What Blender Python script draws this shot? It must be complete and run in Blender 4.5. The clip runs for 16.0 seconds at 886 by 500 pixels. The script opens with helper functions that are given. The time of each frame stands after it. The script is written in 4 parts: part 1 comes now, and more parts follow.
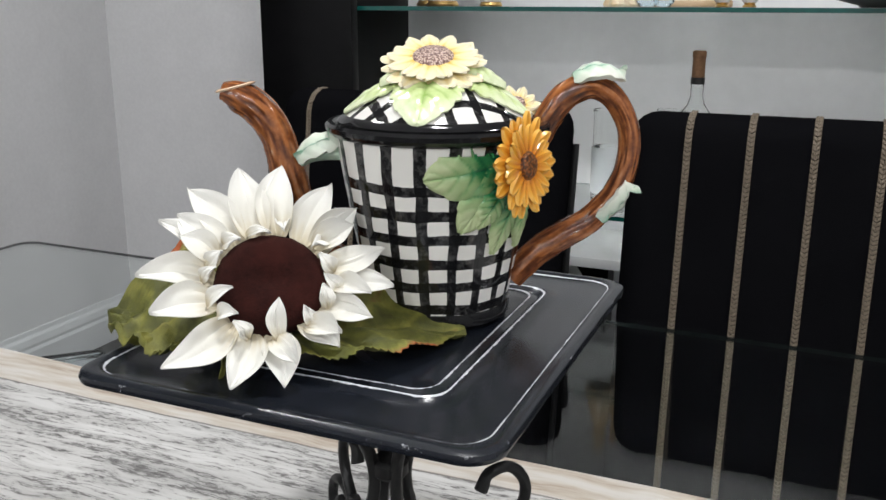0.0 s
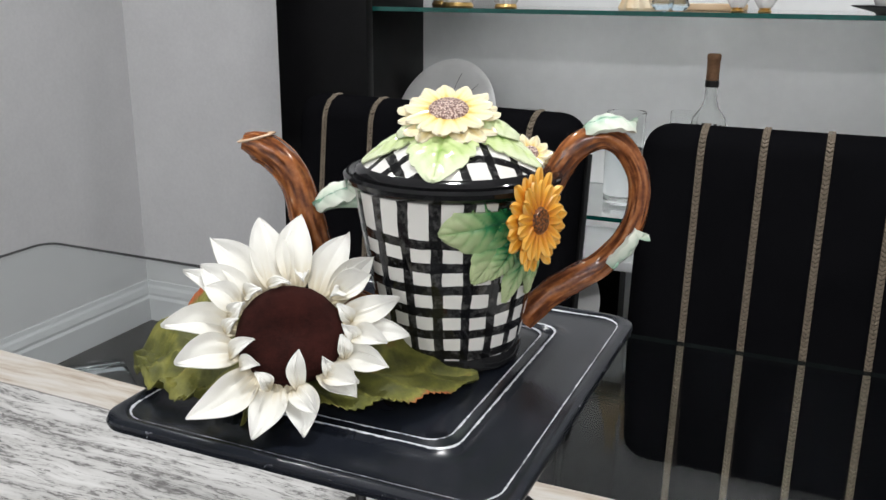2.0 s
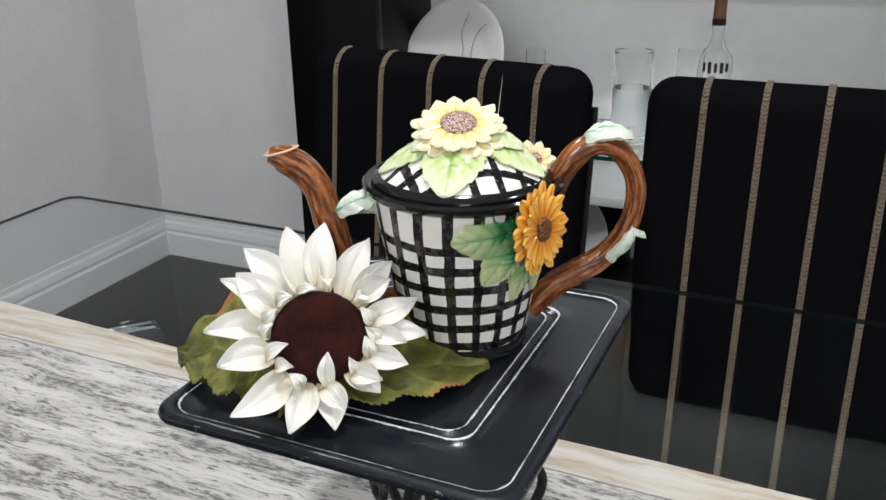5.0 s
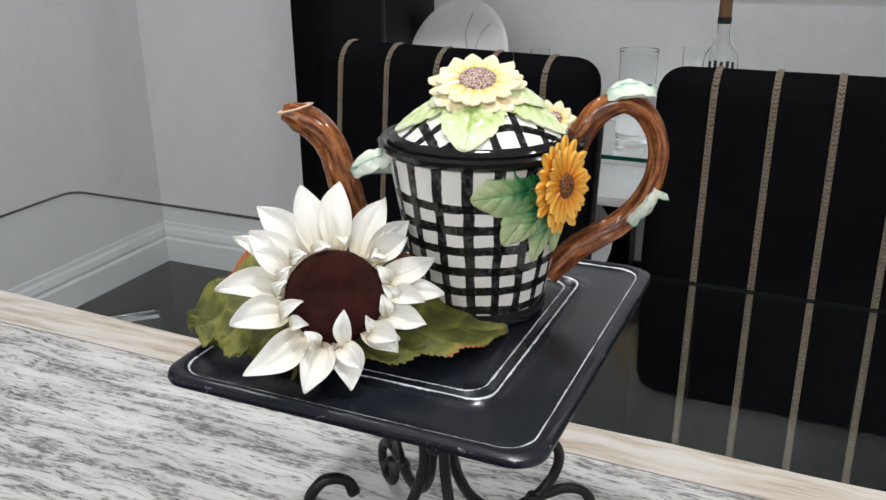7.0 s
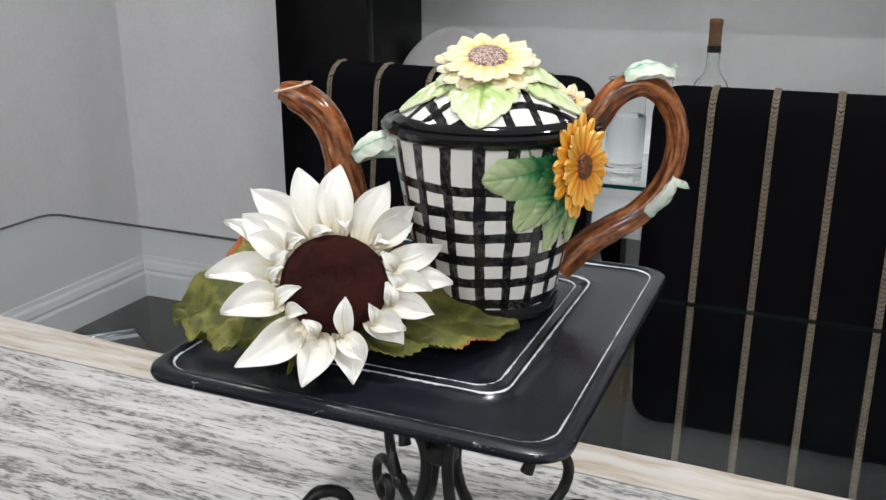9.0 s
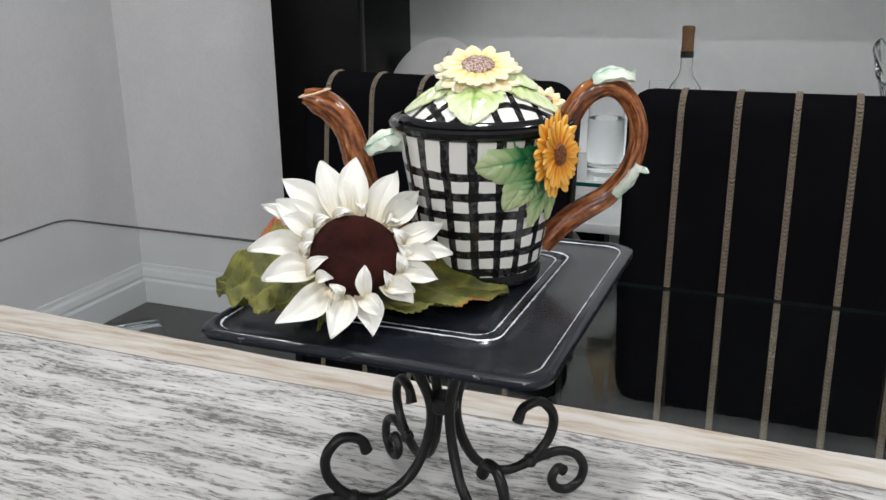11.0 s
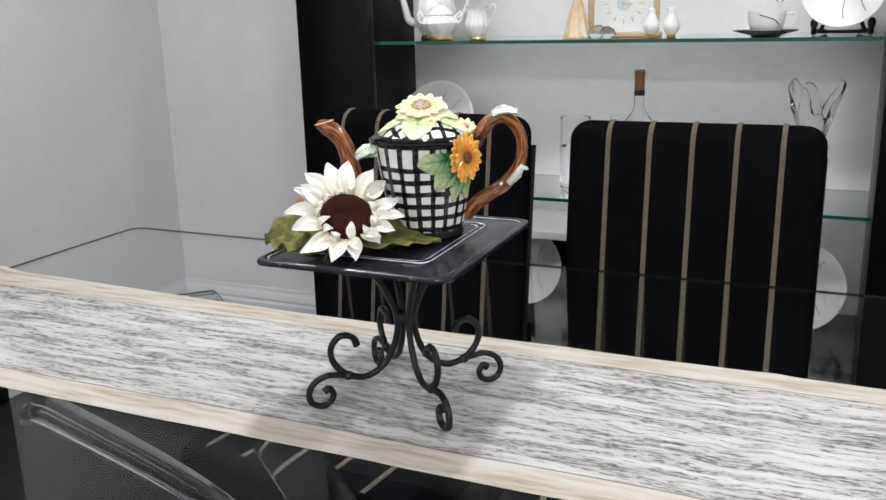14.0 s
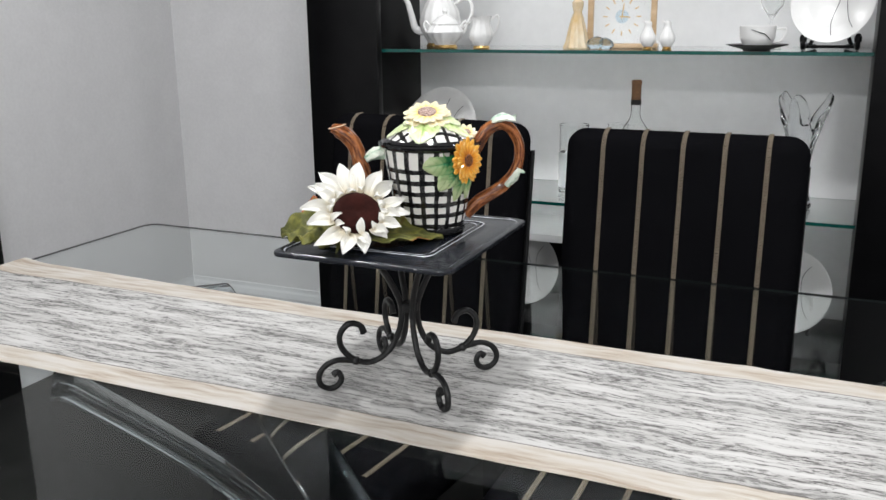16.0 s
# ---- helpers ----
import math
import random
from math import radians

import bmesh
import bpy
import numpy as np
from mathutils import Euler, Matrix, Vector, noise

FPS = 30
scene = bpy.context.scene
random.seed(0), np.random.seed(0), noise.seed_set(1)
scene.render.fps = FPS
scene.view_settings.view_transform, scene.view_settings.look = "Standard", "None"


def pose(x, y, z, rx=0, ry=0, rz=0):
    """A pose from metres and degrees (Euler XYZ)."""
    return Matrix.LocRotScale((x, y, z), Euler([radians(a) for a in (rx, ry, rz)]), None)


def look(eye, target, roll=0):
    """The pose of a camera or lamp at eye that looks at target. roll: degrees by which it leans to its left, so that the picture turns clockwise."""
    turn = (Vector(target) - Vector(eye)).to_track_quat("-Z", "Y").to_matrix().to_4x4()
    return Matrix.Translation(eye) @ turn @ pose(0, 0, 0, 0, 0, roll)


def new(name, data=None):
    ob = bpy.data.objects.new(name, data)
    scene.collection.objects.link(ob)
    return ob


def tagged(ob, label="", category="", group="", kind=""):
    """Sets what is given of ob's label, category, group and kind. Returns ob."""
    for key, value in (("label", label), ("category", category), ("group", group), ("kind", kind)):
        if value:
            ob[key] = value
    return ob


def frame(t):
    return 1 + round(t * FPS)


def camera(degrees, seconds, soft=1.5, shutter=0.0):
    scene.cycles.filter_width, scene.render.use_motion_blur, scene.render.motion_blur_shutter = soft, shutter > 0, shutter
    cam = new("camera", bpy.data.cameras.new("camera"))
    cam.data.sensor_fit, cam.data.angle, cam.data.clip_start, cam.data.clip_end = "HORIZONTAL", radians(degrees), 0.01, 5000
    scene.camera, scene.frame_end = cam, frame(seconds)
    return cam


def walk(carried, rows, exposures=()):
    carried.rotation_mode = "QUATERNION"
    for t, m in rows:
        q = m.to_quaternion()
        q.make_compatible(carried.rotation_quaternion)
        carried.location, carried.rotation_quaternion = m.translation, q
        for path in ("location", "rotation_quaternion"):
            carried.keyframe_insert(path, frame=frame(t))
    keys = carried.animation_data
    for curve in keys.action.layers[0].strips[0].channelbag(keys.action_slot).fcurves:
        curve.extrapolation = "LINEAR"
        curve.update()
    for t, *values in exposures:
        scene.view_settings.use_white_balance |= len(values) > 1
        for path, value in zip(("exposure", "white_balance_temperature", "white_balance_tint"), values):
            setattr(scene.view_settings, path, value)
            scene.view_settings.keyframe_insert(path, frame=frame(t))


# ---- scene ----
cam = camera(52.8, 16.0)
PATH = [
    (0, (0.1, -0.346, 1.164), (-0.657, 1.429, 0.635), 0.2),
    (0.5, (0.099, -0.346, 1.164), (-0.663, 1.429, 0.644), 0.0),
    (1, (0.1, -0.346, 1.17), (-0.668, 1.425, 0.646), 0.1),
    (1.5, (0.099, -0.349, 1.185), (-0.675, 1.415, 0.65), 0.3),
    (2, (0.101, -0.351, 1.208), (-0.677, 1.401, 0.639), 0.4),
    (2.5, (0.104, -0.356, 1.232), (-0.676, 1.38, 0.618), 0.1),
    (3, (0.107, -0.364, 1.252), (-0.674, 1.357, 0.598), -0.2),
    (3.5, (0.111, -0.374, 1.265), (-0.671, 1.33, 0.57), -0.7),
    (4, (0.113, -0.377, 1.28), (-0.663, 1.307, 0.532), -0.8),
    (6.5, (0.106, -0.382, 1.26), (-0.668, 1.304, 0.514), -1.0),
    (7, (0.099, -0.383, 1.238), (-0.677, 1.317, 0.524), -0.7),
    (7.5, (0.092, -0.38, 1.215), (-0.685, 1.336, 0.542), -0.5),
    (8, (0.078, -0.371, 1.196), (-0.687, 1.361, 0.549), -0.0),
    (8.5, (0.072, -0.362, 1.19), (-0.681, 1.38, 0.561), 0.2),
    (11, (0.106, -0.469, 1.202), (-0.619, 1.295, 0.601), -0.8),
    (11.5, (0.14, -0.517, 1.205), (-0.584, 1.251, 0.614), -0.8),
    (12, (0.2, -0.591, 1.211), (-0.532, 1.182, 0.644), -0.9),
    (12.5, (0.256, -0.68, 1.221), (-0.49, 1.096, 0.683), -1.0),
    (13, (0.299, -0.743, 1.219), (-0.461, 1.032, 0.697), -1.4),
    (13.5, (0.324, -0.789, 1.229), (-0.45, 0.979, 0.704), -1.5),
    (14, (0.349, -0.839, 1.248), (-0.441, 0.923, 0.725), -1.5),
    (14.5, (0.361, -0.876, 1.25), (-0.427, 0.885, 0.724), -1.2),
    (15, (0.374, -0.91, 1.259), (-0.417, 0.851, 0.734), -1.0),
    (15.5, (0.383, -0.923, 1.258), (-0.415, 0.838, 0.746), -1.1),
    (16, (0.387, -0.925, 1.261), (-0.407, 0.838, 0.748), -0.6),
]
walk(cam, [(t, look(eye, target, roll)) for t, eye, target, roll in PATH], [(0, 0.10), (12.2, 0.08), (14.3, 0.28), (16, 0.28)])

# ---- world and light ----
world = bpy.data.worlds.new("room_world")
scene.world = world
world.use_nodes = True
world.node_tree.nodes["Background"].inputs[0].default_value = (0.9, 0.95, 1.0, 1)
world.node_tree.nodes["Background"].inputs[1].default_value = 0.02


def lamp(name, x, y, z, watts, size, colour=(1.0, 0.95, 0.88), tilt=(0, 0, 0), spread=180):
    data = bpy.data.lights.new(name, "AREA")
    data.shape, data.size, data.energy, data.color, data.spread = "DISK", size, watts, colour, radians(spread)
    ob = new(name, data)
    ob.matrix_world = pose(x, y, z, *tilt)
    return ob


LAMPS = [(-0.15, 0.25, 13.8), (-1.2, 0.95, 9.5), (1.15, 0.5, 14), (-1.35, -2.2, 14), (-0.1, -2.2, 22), (1.15, -2.2, 26)]
for lx, ly, lw in LAMPS:
    lamp("downlight_lamp", lx, ly, 2.475, lw, 0.17, (0.985, 0.99, 1.0))
# added fill without any fixture, to brighten the cabinet's white back
for lx in (-0.65, 0.2):
    lamp("cabinet_fill", lx, 1.50, 2.08, 0.6, 0.06, (0.985, 0.99, 1.0))

# ---- materials ----


def ramp(nt, fac, stops):
    n = nt.nodes.new("ShaderNodeValToRGB")
    el = n.color_ramp.elements
    while len(el) < len(stops):
        el.new(0.5)
    for e, (p, c) in zip(el, stops):
        e.position, e.color = p, (*c, 1)
    nt.links.new(fac, n.inputs[0])
    return n.outputs[0]


def math_node(nt, op, a, b=None, c=None):
    n = nt.nodes.new("ShaderNodeMath")
    n.operation = op
    for i, v in enumerate((a, b, c)):
        if v is None:
            continue
        if isinstance(v, (int, float)):
            n.inputs[i].default_value = v
        else:
            nt.links.new(v, n.inputs[i])
    return n.outputs[0]


def mix_colour(nt, fac, a, b, blend="MIX"):
    n = nt.nodes.new("ShaderNodeMix")
    n.data_type, n.blend_type = "RGBA", blend
    for i, v in ((0, fac), (6, a), (7, b)):
        if isinstance(v, (int, float)):
            n.inputs[i].default_value = v
        elif isinstance(v, tuple):
            n.inputs[i].default_value = (*v, 1)
        else:
            nt.links.new(v, n.inputs[i])
    return n.outputs[2]


def noise_node(nt, scale, detail=4, rough=0.55, stretch=(1, 1, 1), vec=None, dist=0.0):
    if vec is None:
        vec = nt.nodes.new("ShaderNodeTexCoord").outputs["Object"]
    m = nt.nodes.new("ShaderNodeMapping")
    m.inputs["Scale"].default_value = stretch
    nt.links.new(vec, m.inputs[0])
    n = nt.nodes.new("ShaderNodeTexNoise")
    n.inputs["Scale"].default_value, n.inputs["Detail"].default_value = scale, detail
    n.inputs["Roughness"].default_value, n.inputs["Distortion"].default_value = rough, dist
    nt.links.new(m.outputs[0], n.inputs[0])
    return n.outputs[0]


def bump(nt, height, strength, distance):
    b = nt.nodes.new("ShaderNodeBump")
    b.inputs["Strength"].default_value, b.inputs["Distance"].default_value = strength, distance
    nt.links.new(height, b.inputs["Height"])
    return b.outputs[0]


def base_mat(name, rough=0.5, metal=0.0, coat=0.0, spec=0.5):
    m = bpy.data.materials.new(name)
    m.use_nodes = True
    p = m.node_tree.nodes["Principled BSDF"]
    p.inputs["Roughness"].default_value, p.inputs["Metallic"].default_value = rough, metal
    p.inputs["Specular IOR Level"].default_value = spec
    p.inputs["Coat Weight"].default_value, p.inputs["Coat Roughness"].default_value = coat, 0.05
    return m, m.node_tree, p


def grain_mat(name, a, b, rough=0.5, metal=0.0, scale=40, stretch=(1, 1, 1), relief=0.2, depth=0.001, coat=0.0, rough_var=0.1, detail=5, spec=0.5):
    """Two-tone surface with fine and broad variation, relief and uneven gloss."""
    m, nt, p = base_mat(name, rough, metal, coat, spec)
    fine = noise_node(nt, scale, detail, 0.6, stretch)
    broad = noise_node(nt, scale * 0.11, 3, 0.5, stretch)
    both = math_node(nt, "ADD", math_node(nt, "MULTIPLY", fine, 0.6), math_node(nt, "MULTIPLY", broad, 0.4))
    nt.links.new(ramp(nt, both, [(0.35, a), (0.65, b)]), p.inputs["Base Color"])
    nt.links.new(math_node(nt, "MULTIPLY_ADD", broad, rough_var * 2, rough - rough_var), p.inputs["Roughness"])
    if relief:
        nt.links.new(bump(nt, fine, relief, depth), p.inputs["Normal"])
    return m


def glass_mat(name, tint, rough=0.0, ior=1.46, spec=0.5):
    m, nt, p = base_mat(name, rough, spec=spec)
    p.inputs["Base Color"].default_value = (*tint, 1)
    p.inputs["Transmission Weight"].default_value = 1
    p.inputs["IOR"].default_value = ior
    return m


M_WALL = grain_mat("wall_paint", (0.725, 0.724, 0.728), (0.785, 0.784, 0.788), 0.6, scale=90, relief=0.08, depth=0.0008)
M_CEIL = grain_mat("ceiling_paint", (0.74, 0.74, 0.73), (0.8, 0.8, 0.79), 0.8, scale=120, relief=0.1)
M_FLOOR = grain_mat("floor_tile", (0.012, 0.0115, 0.011), (0.024, 0.023, 0.0225), 0.20, scale=14, relief=0.0, rough_var=0.06, spec=0.40)
M_GROUT = grain_mat("grout", (0.012, 0.0118, 0.0115), (0.02, 0.0195, 0.019), 0.75, scale=9, spec=0.12)
M_TRIM = grain_mat("trim_paint", (0.74, 0.75, 0.76), (0.8, 0.81, 0.82), 0.35, scale=60, relief=0.04)
M_BLACK = grain_mat("black_lacquer", (0.0022, 0.0022, 0.0025), (0.0045, 0.0045, 0.005), 0.30, scale=20, relief=0.02, depth=0.0003, rough_var=0.05, spec=0.14)
M_BACK = grain_mat("white_laminate", (0.73, 0.74, 0.74), (0.78, 0.79, 0.79), 0.32, scale=30, relief=0.02, depth=0.0003)
M_GLASS = glass_mat("clear_glass", (0.955, 0.985, 0.975))
M_TOP = glass_mat("table_glass", (0.93, 0.97, 0.96), 0.0, 1.18, 0.5)
M_BENT = glass_mat("bent_glass", (0.86, 0.92, 0.95), 0.05, 1.5)
M_CRYSTAL = glass_mat("lead_crystal", (0.97, 0.98, 0.985), 0.0, 1.5)
M_THIN = glass_mat("drinking_glass", (0.985, 0.995, 0.99), 0.0, 1.30)
M_EDGE = grain_mat("green_glass_edge", (0.001, 0.05, 0.042), (0.004, 0.085, 0.07), 0.12, scale=30, relief=0.05, rough_var=0.04)
M_TEDGE = grain_mat("grey_glass_edge", (0.004, 0.0055, 0.0055), (0.010, 0.013, 0.013), 0.35, scale=30, relief=0.05, rough_var=0.04, spec=0.06)
M_CHROME = grain_mat("polished_metal", (0.62, 0.64, 0.66), (0.75, 0.77, 0.78), 0.26, 1.0, scale=8, relief=0.0, rough_var=0.05)
M_PORC = grain_mat("white_porcelain", (0.80, 0.80, 0.79), (0.85, 0.85, 0.84), 0.24, scale=20, relief=0.0, rough_var=0.04)
M_GOLD = grain_mat("gilt_band", (0.55, 0.36, 0.12), (0.7, 0.47, 0.18), 0.3, 1.0, scale=60, relief=0.05)
M_INK = grain_mat("black_glaze_line", (0.012, 0.012, 0.012), (0.02, 0.02, 0.02), 0.3, scale=80, relief=0.0)
M_IRON = grain_mat("black_wrought_iron", (0.004, 0.004, 0.0043), (0.011, 0.011, 0.0115), 0.42, 0.0, scale=160, relief=0.35, depth=0.0006, rough_var=0.12, spec=0.3)


def fabric_mat():
    m, nt, p = base_mat("black_upholstery", 1.0, spec=0.0)
    fine = noise_node(nt, 900, 2, 0.5)
    broad = noise_node(nt, 9, 4, 0.55)
    nt.links.new(mix_colour(nt, broad, (0.0030, 0.0030, 0.0036), (0.0058, 0.0058, 0.0068)), p.inputs["Base Color"])
    nt.links.new(bump(nt, fine, 0.5, 0.0008), p.inputs["Normal"])
    return m


def cord_mat():
    m, nt, p = base_mat("braided_cord", 0.7)
    fine = noise_node(nt, 500, 3, 0.6)
    nt.links.new(ramp(nt, fine, [(0.3, (0.085, 0.065, 0.045)), (0.7, (0.225, 0.18, 0.13))]), p.inputs["Base Color"])
    return m


M_FABRIC, M_CORD = fabric_mat(), cord_mat()


def runner_mat():
    """Weathered-wood print: grey-white streaked grain in the middle, cream borders."""
    m, nt, p = base_mat("weathered_wood_print", 0.5)
    co = nt.nodes.new("ShaderNodeTexCoord").outputs["Object"]
    sep = nt.nodes.new("ShaderNodeSeparateXYZ")
    nt.links.new(co, sep.inputs[0])
    warp = noise_node(nt, 2.4, 4, 0.55, (1.7, 1.4, 1), co)
    ripple = noise_node(nt, 1.0, 3, 0.5, (13, 16, 1), co)
    off = math_node(nt, "ADD", math_node(nt, "MULTIPLY", math_node(nt, "SUBTRACT", warp, 0.5), 0.030), math_node(nt, "MULTIPLY", math_node(nt, "SUBTRACT", ripple, 0.5), 0.016))
    shift = nt.nodes.new("ShaderNodeCombineXYZ")
    nt.links.new(sep.outputs[0], shift.inputs[0])
    nt.links.new(math_node(nt, "ADD", sep.outputs[1], off), shift.inputs[1])
    wv = shift.outputs[0]
    band = noise_node(nt, 1.0, 5, 0.60, (3.2, 26, 1), wv)
    fine = noise_node(nt, 1.0, 8, 0.70, (30, 260, 1), wv)
    streak = noise_node(nt, 1.0, 6, 0.58, (9, 84, 1), wv)
    chip = noise_node(nt, 1.0, 6, 0.72, (70, 210, 1), co)
    tone = math_node(nt, "ADD", math_node(nt, "ADD", math_node(nt, "MULTIPLY", band, 0.47), math_node(nt, "MULTIPLY", streak, 0.43)), math_node(nt, "MULTIPLY", fine, 0.10))
    under = ramp(nt, math_node(nt, "ADD", math_node(nt, "MULTIPLY", fine, 0.5), math_node(nt, "MULTIPLY", streak, 0.5)), [(0.40, (0.19, 0.185, 0.18)), (0.50, (0.34, 0.335, 0.325)), (0.60, (0.46, 0.455, 0.44))])
    paint = ramp(nt, tone, [(0.42, (0.41, 0.402, 0.388)), (0.50, (0.50, 0.492, 0.477)), (0.58, (0.59, 0.582, 0.567))])
    flake = math_node(nt, "ADD", math_node(nt, "MULTIPLY", tone, 0.60), math_node(nt, "MULTIPLY", chip, 0.40))
    grey = mix_colour(nt, ramp(nt, flake, [(0.462, (0.0, 0.0, 0.0)), (0.468, (0.8, 0.8, 0.8)), (0.52, (1, 1, 1))]), under, paint)
    vein = math_node(nt, "ABSOLUTE", math_node(nt, "SUBTRACT", streak, 0.46))
    broken = math_node(nt, "MULTIPLY", ramp(nt, chip, [(0.52, (1, 1, 1)), (0.60, (0, 0, 0))]), ramp(nt, band, [(0.46, (1, 1, 1)), (0.60, (0.1, 0.1, 0.1))]))
    crack = math_node(nt, "MULTIPLY", ramp(nt, vein, [(0.009, (1, 1, 1)), (0.024, (0, 0, 0))]), broken)
    spot = math_node(nt, "MULTIPLY", ramp(nt, chip, [(0.40, (1, 1, 1)), (0.435, (0, 0, 0))]), ramp(nt, streak, [(0.45, (1, 1, 1)), (0.52, (0, 0, 0))]))
    layers = noise_node(nt, 1.0, 5, 0.52, (2.0, 24, 1), wv)
    contour = math_node(nt, "ABSOLUTE", math_node(nt, "SUBTRACT", math_node(nt, "FRACT", math_node(nt, "MULTIPLY", layers, 11.0)), 0.5))
    thread = math_node(nt, "MULTIPLY", ramp(nt, contour, [(0.03, (1, 1, 1)), (0.11, (0, 0, 0))]), ramp(nt, chip, [(0.44, (0.9, 0.9, 0.9)), (0.58, (0, 0, 0))]))
    ink = math_node(nt, "MINIMUM", math_node(nt, "ADD", math_node(nt, "ADD", crack, spot), thread), 1.0)
    grey = mix_colour(nt, math_node(nt, "MULTIPLY", ink, 0.80), grey, (0.075, 0.071, 0.068))
    cream = ramp(nt, tone, [(0.41, (0.38, 0.31, 0.245)), (0.46, (0.49, 0.43, 0.36)), (0.50, (0.54, 0.495, 0.435)), (0.56, (0.59, 0.56, 0.52))])
    edge = math_node(nt, "ABSOLUTE", math_node(nt, "MULTIPLY_ADD", math_node(nt, "SUBTRACT", warp, 0.5), 0.012, sep.outputs[1]))
    k = math_node(nt, "GREATER_THAN", edge, 0.152)
    col = mix_colour(nt, k, grey, cream)
    seam = math_node(nt, "LESS_THAN", math_node(nt, "ABSOLUTE", math_node(nt, "SUBTRACT", edge, 0.152)), math_node(nt, "MULTIPLY", fine, 0.0030))
    col = mix_colour(nt, math_node(nt, "MULTIPLY", seam, 0.7), col, (0.10, 0.09, 0.085))
    nt.links.new(col, p.inputs["Base Color"])
    nt.links.new(bump(nt, fine, 0.25, 0.0006), p.inputs["Normal"])
    return m


M_RUNNER = runner_mat()


def tray_mat():
    """Black paint rubbed to bare metal at the edges, gloss highlights painted along the ridges, from one colour layer.
    """
    m, nt, p = base_mat("worn_black_enamel", 0.30, spec=0.40)
    at = nt.nodes.new("ShaderNodeAttribute")
    at.attribute_name = "wear_glint"
    n1 = noise_node(nt, 55, 6, 0.75)
    n2 = noise_node(nt, 420, 3, 0.7)
    n3 = noise_node(nt, 9, 3, 0.5)
    s = math_node(nt, "ADD", math_node(nt, "ADD", at.outputs["Fac"], math_node(nt, "MULTIPLY", n1, 0.8)), math_node(nt, "MULTIPLY", n2, 0.45))
    sh = nt.nodes.new("ShaderNodeMath")
    sh.operation = "SUBTRACT"
    nt.links.new(s, sh.inputs[0])
    sh.inputs[1].default_value = 0.24
    k = ramp(nt, sh.outputs[0], [(0.86, (0, 0, 0)), (1.0, (1, 1, 1))])
    black = mix_colour(nt, n3, (0.006, 0.0075, 0.0115), (0.012, 0.0145, 0.021))
    nt.links.new(mix_colour(nt, k, black, (0.62, 0.63, 0.66)), p.inputs["Base Color"])
    nt.links.new(math_node(nt, "MULTIPLY_ADD", n3, 0.16, 0.17), p.inputs["Roughness"])
    nt.links.new(bump(nt, n2, 0.06, 0.0004), p.inputs["Normal"])
    return m


M_TRAY = tray_mat()

# ---- mesh helpers ----


def part(name, bm, mats, parent=None, label="", smooth=True, m=None):
    me = bpy.data.meshes.new(name)
    bm.normal_update()
    bm.to_mesh(me)
    bm.free()
    for mt in mats if isinstance(mats, (list, tuple)) else [mats]:
        me.materials.append(mt)
    if smooth:
        me.shade_smooth()
        me.set_sharp_from_angle(angle=radians(38))
    ob = new(name, me)
    if parent is not None:
        ob.parent = parent
    if m is not None:
        ob.matrix_local = m
    if label:
        tagged(ob, label)
    return ob


def thing(name, label, category, m=None, group="", kind=""):
    ob = new(name)
    ob.empty_display_size = 0.02
    if m is not None:
        ob.matrix_world = m
    return tagged(ob, label, category, group, kind)


def box(x0, x1, y0, y1, z0, z1, r=0.0, seg=2, bm=None):
    bm = bm or bmesh.new()
    made = bmesh.ops.create_cube(bm, size=1, matrix=Matrix.LocRotScale(((x0 + x1) / 2, (y0 + y1) / 2, (z0 + z1) / 2), None, (x1 - x0, y1 - y0, z1 - z0)))
    if r:
        es = {e for v in made["verts"] for e in v.link_edges}
        bmesh.ops.bevel(bm, geom=list(es), offset=r, segments=seg, profile=0.5, affect="EDGES", clamp_overlap=True)
    return bm


def lathe(profile, seg=48, bm=None, close=True):
    """A turned body from rows of (radius, height)."""
    bm = bm or bmesh.new()
    rings = []
    for r, z in profile:
        if r < 1e-6:
            rings.append([bm.verts.new((0, 0, z))])
        else:
            rings.append([bm.verts.new((r * math.cos(2 * math.pi * i / seg), r * math.sin(2 * math.pi * i / seg), z)) for i in range(seg)])
    for a, b in zip(rings, rings[1:]):
        for i in range(seg):
            j = (i + 1) % seg
            if len(a) == 1 and len(b) == 1:
                continue
            if len(a) == 1:
                bm.faces.new((a[0], b[j], b[i]))
            elif len(b) == 1:
                bm.faces.new((a[i], a[j], b[0]))
            else:
                bm.faces.new((a[i], a[j], b[j], b[i]))
    bmesh.ops.recalc_face_normals(bm, faces=bm.faces)
    return bm


def smooth_line(pts, n):
    """Catmull-Rom through the points, n steps a span."""
    p = [Vector(q) for q in pts]
    p = [2 * p[0] - p[1]] + p + [2 * p[-1] - p[-2]]
    out = []
    for i in range(1, len(p) - 2):
        for k in range(n):
            t = k / n
            a, b, c, d = p[i - 1], p[i], p[i + 1], p[i + 2]
            out.append(0.5 * ((2 * b) + (c - a) * t + (2 * a - 5 * b + 4 * c - d) * t * t + (3 * b - a - 3 * c + d) * t ** 3))
    out.append(p[-2])
    return out


